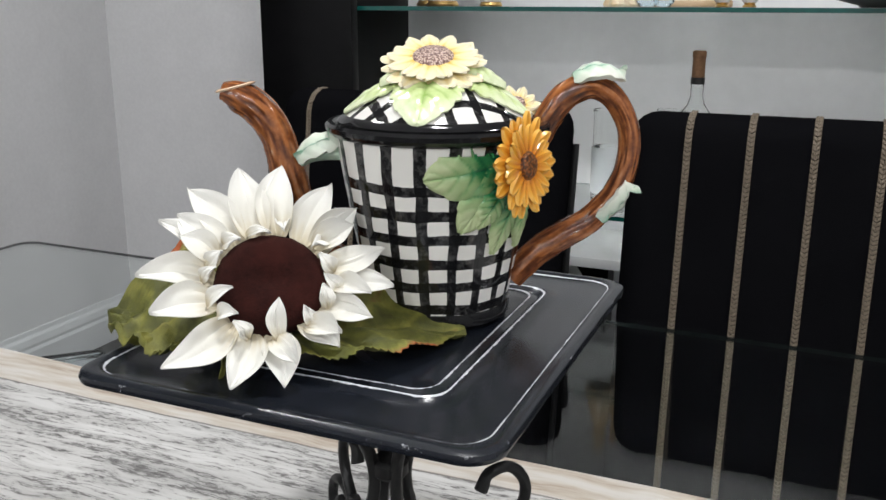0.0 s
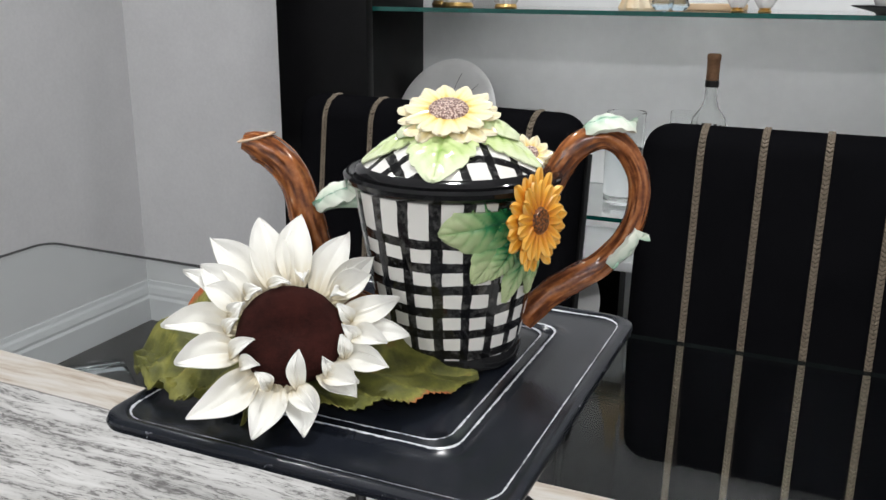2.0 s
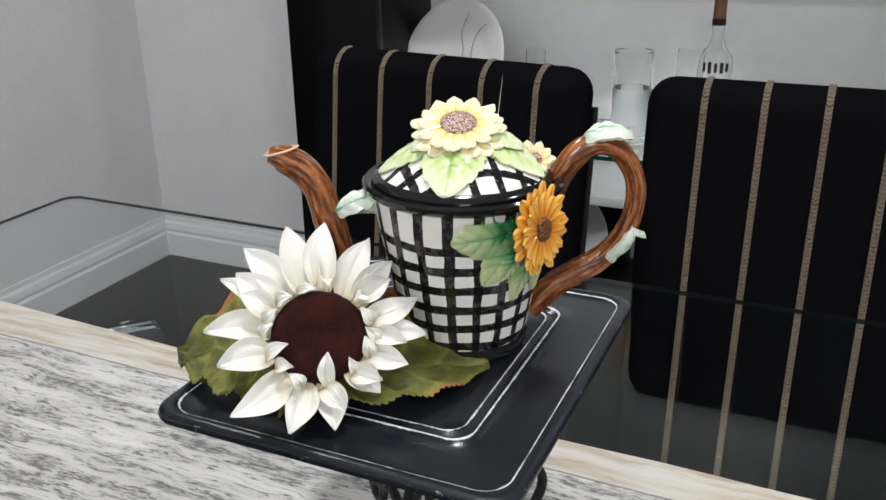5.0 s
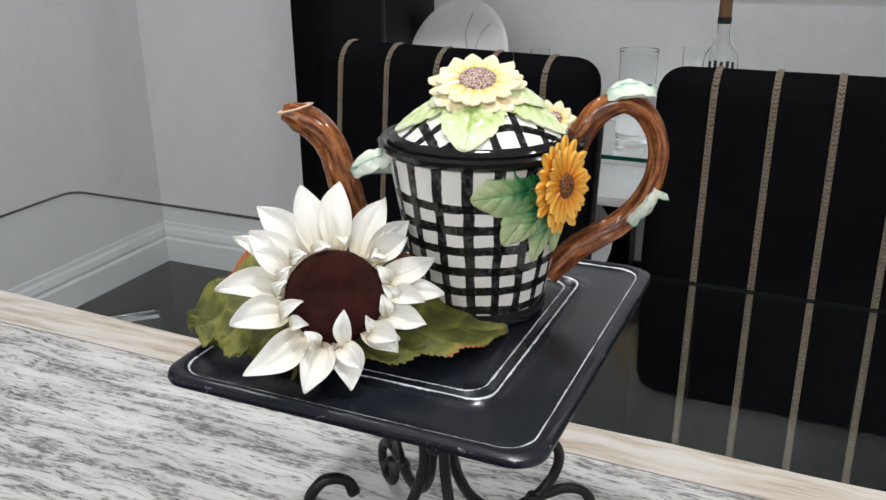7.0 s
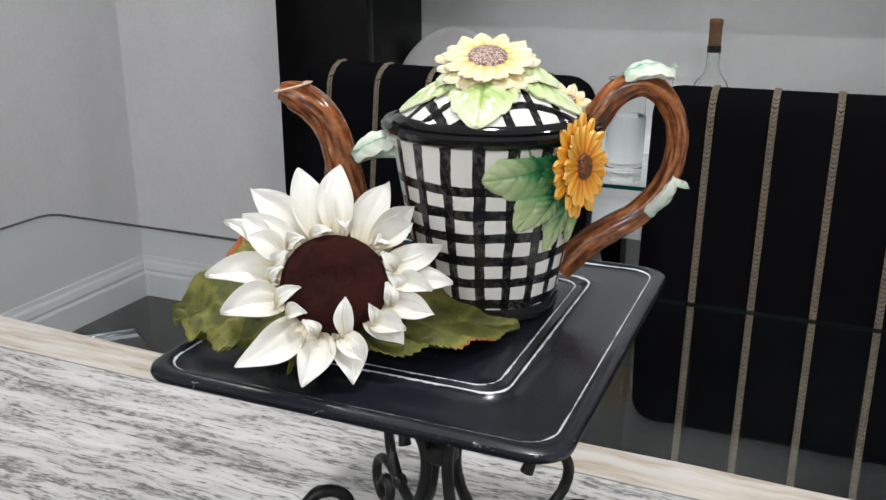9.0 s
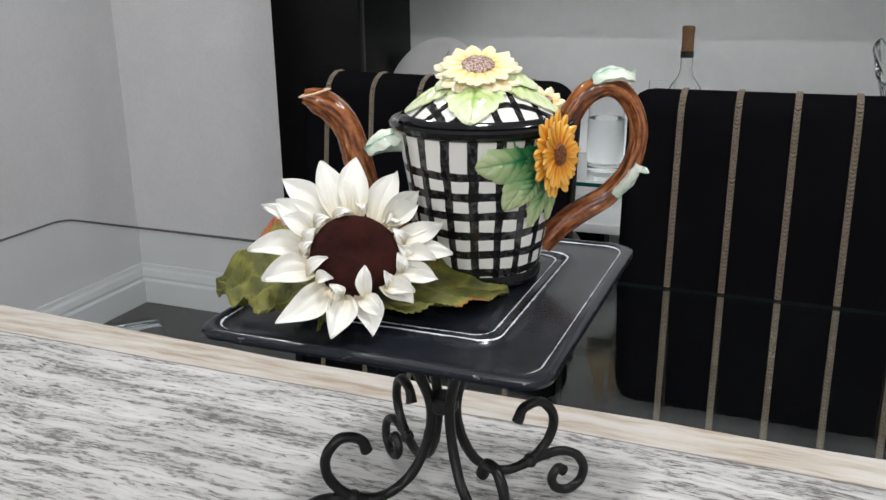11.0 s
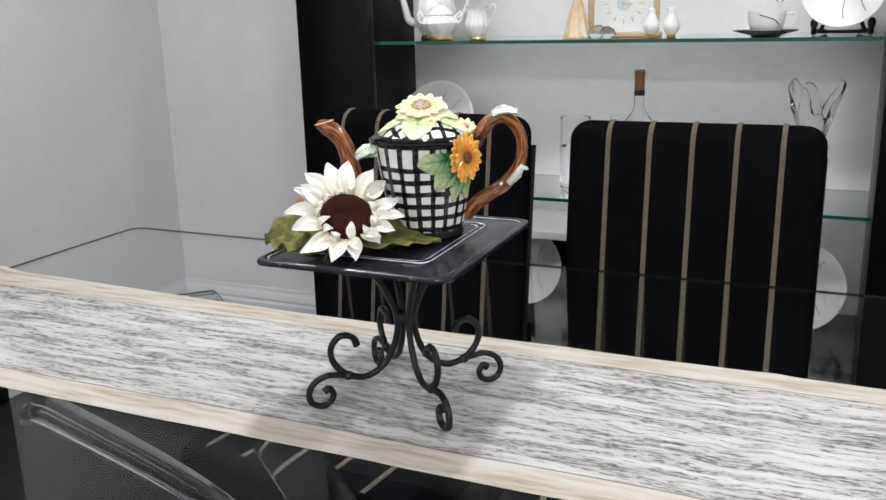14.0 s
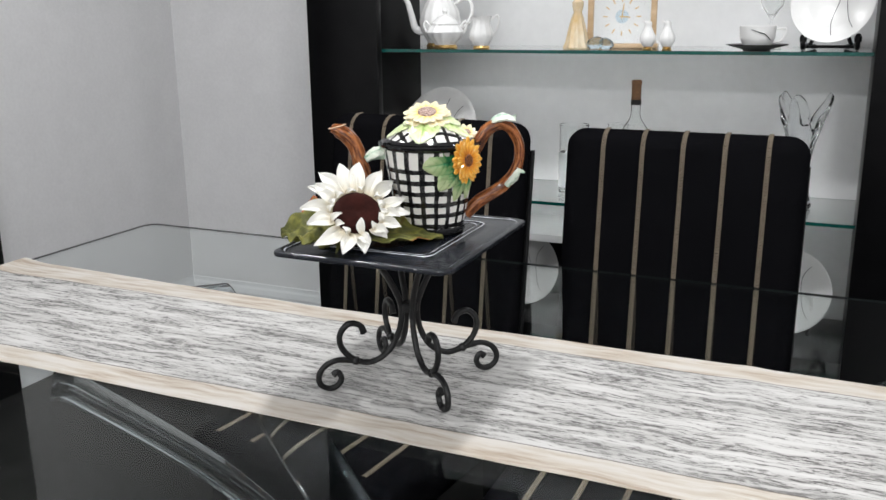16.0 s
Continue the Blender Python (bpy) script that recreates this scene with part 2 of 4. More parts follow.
def tube(line, radius, seg=10, bm=None, flat=1.0, rough=0.0, lobes=0, twist=0.0, caps=True):
    """A swept tube; radius is a number or a function of 0..1; lobes give bark-like ridges."""
    bm = bm or bmesh.new()
    n = len(line)
    up = Vector((0.13, 0.31, 0.94))
    rings = []
    side = None
    for i, c in enumerate(line):
        d = (line[min(i + 1, n - 1)] - line[max(i - 1, 0)]).normalized()
        if side is None:
            side = d.cross(up).normalized()
        side = (side - d * side.dot(d)).normalized()
        other = d.cross(side)
        r = radius(i / (n - 1)) if callable(radius) else radius
        ring = []
        for k in range(seg):
            a = 2 * math.pi * k / seg
            rr = r
            if lobes:
                rr *= 1 + rough * (0.6 * math.sin(lobes * a + twist * i) + 0.4 * math.sin((lobes + 2) * a - 1.7 * twist * i + 1))
            elif rough:
                rr *= 1 + rough * (noise.noise(c * 120 + Vector((k, 0, 0))))
            ring.append(bm.verts.new(c + side * (rr * math.cos(a)) + other * (rr * flat * math.sin(a))))
        rings.append(ring)
    for a, b in zip(rings, rings[1:]):
        for k in range(seg):
            j = (k + 1) % seg
            bm.faces.new((a[k], a[j], b[j], b[k]))
    if caps:
        bm.faces.new(rings[0][::-1])
        bm.faces.new(rings[-1])
    bmesh.ops.recalc_face_normals(bm, faces=bm.faces)
    return bm


def edge_slab(x0, x1, y0, y1, z0, z1, r):
    """A glass slab whose rim faces take the second material."""
    bm = box(x0, x1, y0, y1, z0, z1)
    es = [e for e in bm.edges if abs(e.verts[0].co.z - e.verts[1].co.z) > 1e-6]
    bmesh.ops.bevel(bm, geom=es, offset=r, segments=5, profile=0.5, affect="EDGES")
    bm.normal_update()
    for f in bm.faces:
        if abs(f.normal.z) < 0.5:
            f.material_index = 1
    return bm


# ---- the room ----
XL, XR, YB, YN, ZC, TH = -2.17, 2.3, 2.07, -2.7, 2.5, 0.12


def structure(name, bm, mats, label, category, smooth=False):
    ob = part(name, bm, mats, None, "", smooth)
    return tagged(ob, label, category, kind="structure")


structure("ceiling", box(XL - TH, XR + TH, YN - TH, YB + TH, ZC, ZC + 0.1), M_CEIL, "plain white painted ceiling with recessed downlights", "ceiling")
structure("wall_north", box(XL - TH, XR + TH, YB, YB + TH, 0, ZC), M_WALL, "light grey painted wall behind the display cabinet", "wall")
structure("wall_east", box(XR, XR + TH, YN, YB, 0, ZC), M_WALL, "light grey painted side wall", "wall")
structure("wall_south", box(XL - TH, XR + TH, YN - TH, YN, 0, ZC), M_WALL, "light grey painted wall", "wall")
structure("wall_west", box(XL - TH, XL, YN, YB, 0, ZC), M_WALL, "light grey painted side wall", "wall")
panel = part("wall_panel", box(XL + 0.001, XL + 0.035, -0.1, 1.10, 0.0, 2.3, 0.004), M_BLACK)
tagged(panel, "tall black lacquered panel standing against the grey wall", "wall panel")
floor = structure("floor", box(XL - TH, XR + TH, YN - TH, YB + TH, -0.1, -0.004), M_GROUT, "dark grey large-format tiled floor", "floor")


def skirting_profile():
    return [(0, 0), (0.018, 0), (0.018, 0.085), (0.013, 0.095), (0.015, 0.105), (0.011, 0.125), (0.006, 0.135), (0.004, 0.15), (0, 0.15)]


def skirting(name, a, b, inward):
    bm = bmesh.new()
    ends = []
    for q in (a, b):
        ends.append([bm.verts.new((q[0] + inward[0] * d, q[1] + inward[1] * d, z)) for d, z in skirting_profile()])
    k = len(ends[0])
    for i in range(k):
        j = (i + 1) % k
        bm.faces.new((ends[0][i], ends[0][j], ends[1][j], ends[1][i]))
    bm.faces.new(ends[0])
    bm.faces.new(ends[1][::-1])
    bmesh.ops.recalc_face_normals(bm, faces=bm.faces)
    structure(name, bm, M_TRIM, "white moulded skirting board along the wall", "skirting")


skirting("baseboard_north", (XL, YB), (XR, YB), (0, -1))
skirting("baseboard_west", (XL, 1.101), (XL, YB), (1, 0))

# ---- downlights ----


def downlight(x, y):
    t = thing("recessed_downlight", "round white recessed ceiling downlight, switched on", "downlight", pose(x, y, ZC), "ceiling downlights")
    ring = lathe([(0.065, -0.002), (0.085, -0.002), (0.09, -0.006), (0.07, -0.012), (0.065, -0.008), (0.065, -0.002)], 32)
    part("trim_ring", ring, M_TRIM, t)
    return t


for lx, ly, lw in LAMPS:
    downlight(lx, ly)

# ---- dining table ----
TX0, TX1, TY0, TY1, TZ = -1.21, 1.10, -0.47, 0.80, 0.75
table = thing("dining_table", "rectangular clear glass dining table on curved glass legs", "table")
top = part("tabletop", edge_slab(TX0, TX1, TY0, TY1, TZ - 0.012, TZ, 0.03), [M_TOP, M_TEDGE], table, "clear glass top with a grey polished edge", smooth=False)
top.visible_shadow = False
TCX, TCY = (TX0 + TX1) / 2, (TY0 + TY1) / 2


def strap(sx, sy):
    """A curved flat metal leg from under the glass through the middle to the floor."""
    pts = [(0.595 * sx, 0.27 * sy, 0.7375), (0.560 * sx, 0.246 * sy, 0.722), (0.375 * sx, 0.14 * sy, 0.58), (0.22 * sx, 0.075 * sy, 0.42), (0.15 * sx, 0.05 * sy, 0.28), (0.24 * sx, 0.10 * sy, 0.10), (0.42 * sx, 0.2 * sy, 0.008)]
    kx, ky = 1.06 - 0.09 * sx * sy, 0.87 - 0.05 * sx * sy
    line = smooth_line([(x * kx, y * ky, z) for x, y, z in pts], 8)
    bm = bmesh.new()
    w = Vector((-sy, sx, 0)).normalized() * 0.050
    rows = []
    for i, c in enumerate(line):
        d = (line[min(i + 1, len(line) - 1)] - line[max(i - 1, 0)]).normalized()
        n = d.cross(w).normalized() * 0.006
        rows.append([bm.verts.new(c + w * a + n * b) for a, b in ((-1, -1), (-0.9, -1.4), (0.9, -1.4), (1, -1), (1, 1), (0.9, 1.4), (-0.9, 1.4), (-1, 1))])
    for a, b in zip(rows, rows[1:]):
        for k in range(8):
            bm.faces.new((a[k], a[(k + 1) % 8], b[(k + 1) % 8], b[k]))
    bm.faces.new(rows[0][::-1])
    bm.faces.new(rows[-1])
    bmesh.ops.recalc_face_normals(bm, faces=bm.faces)
    return bm


for sx in (-1, 1):
    for sy in (-1, 1):
        part("leg", strap(sx, sy), M_BENT, table, "curved bent glass strap leg", m=pose(TCX, TCY, 0))
part("hub", box(-0.18, 0.18, -0.07, 0.07, 0.25, 0.36, 0.01), M_CHROME, table, "polished joint of the legs", m=pose(TCX, TCY, 0))

# ---- table runner ----
RY0, RY1 = -0.036, 0.377


def runner_mesh(j0, j1):
    """A strip of the cloth between two of its 28 lengthwise lines, gently rippled."""
    bm = bmesh.new()
    nx, ny = 200, 28
    grid = []
    for i in range(nx + 1):
        row = []
        for j in range(j0, j1 + 1):
            x = (i / nx - 0.5) * (TX1 - TX0)
            y = (j / ny - 0.5) * (RY1 - RY0)
            lift = 0.0012 + 0.0011 * (1 + noise.noise(Vector((x * 5, y * 9, 0.3)))) + 0.0016 * max(0, noise.noise(Vector((x * 2.0 + 4, y * 3, 1.3))))
            lift += 0.006 * max(0, 1 - (i / nx) * 40) * (j / ny) + 0.0016 * math.exp(-((x - 0.36 + 0.05 * y) / 0.022) ** 2)
            y += 0.032 * (j / ny) * min(1, max(0, (-0.40 - x) / 0.75))
            row.append(bm.verts.new((x, y + 0.0016 * noise.noise(Vector((x * 9, j * 0.1, 5))), lift)))
        grid.append(row)
    for i in range(nx):
        for j in range(j1 - j0):
            bm.faces.new((grid[i][j], grid[i + 1][j], grid[i + 1][j + 1], grid[i][j + 1]))
    low = bmesh.ops.extrude_face_region(bm, geom=bm.faces[:])
    for v in low["geom"]:
        if isinstance(v, bmesh.types.BMVert):
            v.co.z -= 0.0008
    bmesh.ops.recalc_face_normals(bm, faces=bm.faces)
    return bm


runner = thing("table_runner", "table runner with weathered grey wood print and cream borders", "runner", pose((TX0 + TX1) / 2, (RY0 + RY1) / 2, TZ))
part("centre_panel", runner_mesh(4, 24), M_RUNNER, runner, "grey weathered wood print")
part("border", runner_mesh(0, 4), M_RUNNER, runner, "cream wood-grain border")
part("border", runner_mesh(24, 28), M_RUNNER, runner, "cream wood-grain border")

# ---- chairs ----


def braid(line, out, width):
    """A flat braided cord of chevron pairs along a line; out gives the side that it stands proud of."""
    bm = bmesh.new()
    step = 0.0062
    dist, seg = 0.0, 0
    pts, dirs, outs = [], [], []
    for i in range(len(line) - 1):
        a, b = line[i], line[i + 1]
        length = (b - a).length
        while dist <= length:
            pts.append(a.lerp(b, dist / length))
            dirs.append((b - a).normalized())
            outs.append(out[i])
            dist += step
        dist -= length
    for p, d, o in zip(pts, dirs, outs):
        s = d.cross(o).normalized()
        for sg in (-1, 1):
            c = [p + d * 0.0022 + o * 0.0012, p - d * 0.0034 + o * 0.0012, p + s * sg * width + d * 0.0056 + o * 0.0006, p + s * sg * width + o * 0.0006]
            lo = [bm.verts.new(q) for q in (c[0], c[1], c[3], c[2])]
            hi = [bm.verts.new(q + o * 0.0016) for q in (c[0] * 0.9 + c[3] * 0.1, c[1] * 0.9 + c[2] * 0.1, c[3] * 0.8 + c[0] * 0.2, c[2] * 0.8 + c[1] * 0.2)]
            bm.faces.new(hi)
            for k in range(4):
                bm.faces.new((lo[k], lo[(k + 1) % 4], hi[(k + 1) % 4], hi[k]))
    bmesh.ops.recalc_face_normals(bm, faces=bm.faces)
    return bm


def rounded_pad(w, d, h, r, seg=5):
    bm = box(-w / 2, w / 2, -d / 2, d / 2, 0, h)
    bmesh.ops.bevel(bm, geom=bm.edges[:], offset=r, segments=seg, profile=0.5, affect="EDGES", clamp_overlap=True)
    return bm


CT = 0.085


def dining_chair(m, label, wide, shift, pitch, CH):
    t = thing("dining_chair", label, "chair", m, "chairs along the table")
    part("backrest", rounded_pad(wide, CT, CH, 0.040), M_FABRIC, t, m=pose(0, -0.0233, 0.3377, -6.5))
    part("seat", rounded_pad(wide, 0.47, 0.12, 0.035), M_FABRIC, t, m=pose(0, -0.285, 0.29))
    for k in range(5):
        x = shift + (k - 2) * wide * pitch
        back = part("stripe", braid([Vector((x, -CT / 2 - 0.0003, z)) for z in (0.05, CH - 0.04)] + [Vector((x, -CT / 2 + 0.04 - 0.04 * math.cos(a), CH - 0.04 + 0.04 * math.sin(a))) for a in (0.4, 0.8, 1.2, 1.57)], [Vector((0, -1, 0))] * 2 + [Vector((0, -math.cos(a), math.sin(a))) for a in (0.6, 1.0, 1.4, 1.57)], 0.0049), M_CORD, t, "beige braided cord stripe", m=pose(0, -0.0233, 0.3377, -6.5))
        part("stripe", braid([Vector((x, -0.05, 0.1203)), Vector((x, -0.46, 0.1203))], [Vector((0, 0, 1))] * 2, 0.0056), M_CORD, t, "beige braided cord stripe", m=pose(0, -0.03, 0.29))
    for sx in (-1, 1):
        part("piping", tube([Vector((sx * (wide / 2 - 0.004), CT / 2 - 0.012, z)) for z in np.linspace(0.02, CH - 0.06, 12)], 0.006, 8), M_IRON, t, "black piping cord", m=pose(0, -0.0233, 0.3377, -6.5))
        for sy in (-0.04, -0.45):
            part("leg", box(sx * (wide / 2 - 0.034) - 0.02, sx * (wide / 2 - 0.034) + 0.02, sy - 0.02, sy + 0.02, 0, 0.30, 0.004), M_BLACK, t)
    return t


dining_chair(pose(-0.506, 0.912, 0, 0, 0, -7), "black upholstered dining chair with beige cord stripes, behind the teapot", 0.523, 0.0, 0.1816, 0.694)
dining_chair(pose(0.087, 0.914, 0), "black upholstered dining chair with beige cord stripes, before the vases", 0.492, 0.006, 0.1673, 0.685)

# ---- display cabinet ----
KX0, KX1, KY0, KY1 = -0.900, 0.437, 1.41, 1.77
cab = thing("display_cabinet", "black lacquered display cabinet with white back and glass shelves", "cabinet")
part("side_column", box(-1.10, KX0, KY0 + 0.03, KY1 + 0.2, 0, 2.2, 0.002), M_BLACK, cab, "glossy black side column")
part("front_stile", box(-1.10, KX0 + 0.033, KY0, KY0 + 0.0295, 0, 2.2, 0.002), M_BLACK, cab, "black front stile")
part("side_column", box(KX1, 1.00, KY0, KY1 + 0.2, 0, 2.2, 0.002), M_BLACK, cab, "glossy black side column")
part("back_panel", box(KX0, KX1, KY1, KY1 + 0.02, 0.386, 2.1), M_BACK, cab, "white back panel")
part("base", box(KX0, KX1, KY0 - 0.0, KY1, 0.0, 0.385, 0.002), M_BLACK, cab, "black lower cabinet")
part("head", box(KX0, KX1, KY0, KY1 + 0.2, 2.1, 2.2, 0.002), M_BLACK, cab)
for z in (0.745, 1.162):
    s = part("shelf", edge_slab(KX0 + 0.001, KX1 - 0.001, KY0 + 0.031, KY1 - 0.001, z - 0.009, z, 0.001), [M_GLASS, M_EDGE], cab, "clear glass shelf with a green edge", smooth=False)

# ---- painted and silk materials ----


def tone_mat(name, stops, rough=0.12, coat=0.0, scale=60, amount=0.35, relief=0.1, depth=0.0006, sheen=0.0, stretch=(1, 1, 1)):
    """Colour by the painted layer 'tone' (0..1), broken up by noise."""
    m, nt, p = base_mat(name, rough, 0.0, coat)
    at = nt.nodes.new("ShaderNodeAttribute")
    at.attribute_name = "tone"
    fine = noise_node(nt, scale, 5, 0.6, stretch)
    v = math_node(nt, "ADD", at.outputs["Fac"], math_node(nt, "MULTIPLY", math_node(nt, "SUBTRACT", fine, 0.5), amount))
    nt.links.new(ramp(nt, v, stops), p.inputs["Base Color"])
    if relief:
        nt.links.new(bump(nt, noise_node(nt, scale * 4, 3, 0.6, stretch), relief, depth), p.inputs["Normal"])
    p.inputs["Sheen Weight"].default_value = sheen
    return m


M_CLEAF = tone_mat("glazed_green_leaf", [(0.05, (0.004, 0.10, 0.045)), (0.32, (0.03, 0.22, 0.08)), (0.58, (0.26, 0.42, 0.18)), (0.95, (0.47, 0.55, 0.30))], 0.1, scale=90, amount=0.45, relief=0.03)
M_LLEAF = tone_mat("glazed_pale_leaf", [(0.05, (0.05, 0.22, 0.04)), (0.3, (0.25, 0.42, 0.09)), (0.6, (0.55, 0.66, 0.30)), (0.95, (0.70, 0.76, 0.52))], 0.1, scale=70, amount=0.55, relief=0.03)
M_TLEAF = tone_mat("glazed_mint_leaf", [(0.05, (0.04, 0.22, 0.11)), (0.35, (0.35, 0.52, 0.40)), (0.6, (0.66, 0.74, 0.62)), (0.95, (0.78, 0.80, 0.70))], 0.1, scale=90, amount=0.5, relief=0.03)
M_YELLOW = tone_mat("glazed_pale_yellow", [(0.0, (0.50, 0.26, 0.03)), (0.22, (0.78, 0.52, 0.13)), (0.45, (0.85, 0.71, 0.36)), (0.9, (0.87, 0.80, 0.60))], 0.1, scale=120, amount=0.4, relief=0.03)
M_ORANGE = tone_mat("glazed_orange", [(0.0, (0.32, 0.08, 0.008)), (0.3, (0.66, 0.22, 0.014)), (0.65, (0.80, 0.36, 0.035)), (1.0, (0.84, 0.50, 0.12))], 0.12, scale=120, amount=0.4, relief=0.03)
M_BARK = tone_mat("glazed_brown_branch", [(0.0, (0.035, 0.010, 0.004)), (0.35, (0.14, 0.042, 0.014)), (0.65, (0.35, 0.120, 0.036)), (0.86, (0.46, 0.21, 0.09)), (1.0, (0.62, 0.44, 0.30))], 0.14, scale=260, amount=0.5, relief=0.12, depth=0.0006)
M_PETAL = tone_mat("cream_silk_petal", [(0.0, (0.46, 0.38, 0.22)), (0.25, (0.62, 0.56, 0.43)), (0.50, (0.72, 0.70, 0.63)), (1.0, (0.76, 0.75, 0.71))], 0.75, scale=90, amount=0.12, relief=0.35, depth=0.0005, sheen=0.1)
M_PETAL.node_tree.nodes["Principled BSDF"].inputs["Specular IOR Level"].default_value = 0.12
M_SLEAF = tone_mat("green_silk_leaf", [(0.0, (0.028, 0.032, 0.006)), (0.35, (0.100, 0.104, 0.016)), (0.66, (0.22, 0.21, 0.04)), (0.84, (0.22, 0.16, 0.04)), (1.0, (0.44, 0.11, 0.035))], 0.65, scale=130, amount=0.65, relief=0.5, depth=0.0010)


def seeds_mat(name, dark, light, scale):
    m, nt, p = base_mat(name, 0.3)
    vo = nt.nodes.new("ShaderNodeTexVoronoi")
    vo.inputs["Scale"].default_value = scale
    nt.links.new(nt.nodes.new("ShaderNodeTexCoord").outputs["Object"], vo.inputs[0])
    nt.links.new(ramp(nt, vo.outputs["Distance"], [(0.38, light), (0.62, dark)]), p.inputs["Base Color"])
    nt.links.new(bump(nt, vo.outputs["Distance"], 0.6, 0.0008), p.inputs["Normal"])
    return m


M_SEEDS = seeds_mat("glazed_speckled_seeds", (0.13, 0.055, 0.045), (0.62, 0.46, 0.38), 750)
M_SEEDS2 = seeds_mat("glazed_brown_seeds", (0.06, 0.02, 0.008), (0.30, 0.10, 0.02), 600)


def pile_mat():
    m, nt, p = base_mat("brown_plush", 0.95)
    fine = noise_node(nt, 1400, 3, 0.7)
    broad = noise_node(nt, 60, 4, 0.6)
    v = math_node(nt, "ADD", math_node(nt, "MULTIPLY", fine, 0.5), math_node(nt, "MULTIPLY", broad, 0.5))
    nt.links.new(ramp(nt, v, [(0.35, (0.009, 0.0025, 0.002)), (0.65, (0.050, 0.013, 0.010))]), p.inputs["Base Color"])
    nt.links.new(bump(nt, fine, 0.9, 0.0012), p.inputs["Normal"])
    p.inputs["Sheen Weight"].default_value, p.inputs["Sheen Roughness"].default_value = 0.05, 0.4
    p.inputs["Specular IOR Level"].default_value = 0.1
    p.inputs["Sheen Tint"].default_value = (0.6, 0.3, 0.27, 1)
    return m


M_PILE = pile_mat()


def plaid_mat(name, turns, rise, offset, lid=False):
    """Brushed black plaid on cream glaze round the pot's axis."""
    m, nt, p = base_mat(name, 0.08)
    co = nt.nodes.new("ShaderNodeTexCoord").outputs["Object"]
    sep = nt.nodes.new("ShaderNodeSeparateXYZ")
    nt.links.new(co, sep.inputs[0])
    wob = math_node(nt, "SUBTRACT", noise_node(nt, 38, 3, 0.5, vec=co), 0.5)
    brush = noise_node(nt, 170, 5, 0.7, vec=co)
    ang = math_node(nt, "ARCTAN2", sep.outputs[1], sep.outputs[0])
    if lid:
        a = math_node(nt, "MULTIPLY_ADD", math_node(nt, "ADD", sep.outputs[0], math_node(nt, "MULTIPLY", wob, 0.004)), 1 / rise, offset)
        b = math_node(nt, "MULTIPLY_ADD", math_node(nt, "ADD", sep.outputs[1], math_node(nt, "MULTIPLY", wob, 0.004)), 1 / rise, offset)
    else:
        a = math_node(nt, "MULTIPLY_ADD", math_node(nt, "MULTIPLY_ADD", wob, 0.07, ang), turns / (2 * math.pi), 0.3)
        b = math_node(nt, "MULTIPLY_ADD", math_node(nt, "MULTIPLY_ADD", wob, 0.004, sep.outputs[2]), 1 / rise, offset)
    ma = math_node(nt, "LESS_THAN", math_node(nt, "FRACT", a), math_node(nt, "MULTIPLY_ADD", brush, 0.05, 0.33 if not lid else 0.27))
    mb = math_node(nt, "LESS_THAN", math_node(nt, "FRACT", b), math_node(nt, "MULTIPLY_ADD", brush, 0.08, 0.38 if not lid else 0.27))
    if not lid:
        mb = math_node(nt, "MULTIPLY", mb, math_node(nt, "LESS_THAN", sep.outputs[2], 0.101))
    thin = ramp(nt, brush, [(0.34, (0.90, 0.90, 0.90)), (0.50, (0.995, 0.995, 0.995))])
    ka = math_node(nt, "MULTIPLY", ma, thin)
    kb = math_node(nt, "MULTIPLY", mb, thin)
    cream = mix_colour(nt, noise_node(nt, 26, 3, 0.5, vec=co), (0.70, 0.68, 0.63), (0.80, 0.79, 0.76))
    col = mix_colour(nt, ka, cream, (0.010, 0.010, 0.011))
    col = mix_colour(nt, kb, col, (0.006, 0.006, 0.007))
    nt.links.new(col, p.inputs["Base Color"])
    nt.links.new(bump(nt, noise_node(nt, 60, 3, 0.5, vec=co), 0.06, 0.0008), p.inputs["Normal"])
    return m


M_PLAID = plaid_mat("plaid_glaze", 19, 0.0158, 0.42)
M_PLAIDLID = plaid_mat("plaid_lid_glaze", 19, 0.0185, 0.62, lid=True)
M_RIM = grain_mat("black_glaze", (0.006, 0.006, 0.007), (0.016, 0.016, 0.017), 0.1, scale=120, relief=0.06, depth=0.0005, rough_var=0.03)


def toned(bm, tones):
    """Write the layer 'tone' for the verts, by index."""
    lay = bm.verts.layers.float.get("tone") or bm.verts.layers.float.new("tone")
    for v, t in tones:
        v[lay] = t


def sheet(place, outline, nu=16, nv=10, thick=0.0012, tone=None, close=0.0):
    """A leaf or petal: place(u, s) gives a point for length u in 0..1 and side s in -w..w; outline(u) the half width."""
    bm = bmesh.new()
    bm.verts.layers.float.new("tone")
    tops = []
    vals = []
    for i in range(nu + 1):
        u = i / nu
        w = max(outline(u), 0.0003)
        row = []
        for j in range(nv + 1):
            f = 2 * j / nv - 1
            v = bm.verts.new(place(u, f * w, f))
            vals.append((v, tone(u, f) if tone else 0.5))
            row.append(v)
        tops.append(row)
    for i in range(nu):
        for j in range(nv):
            bm.faces.new((tops[i][j], tops[i + 1][j], tops[i + 1][j + 1], tops[i][j + 1]))
    toned(bm, vals)
    bm.normal_update()
    if thick:
        bmesh.ops.solidify(bm, geom=bm.faces[:], thickness=thick)
        bmesh.ops.recalc_face_normals(bm, faces=bm.faces)
    return bm


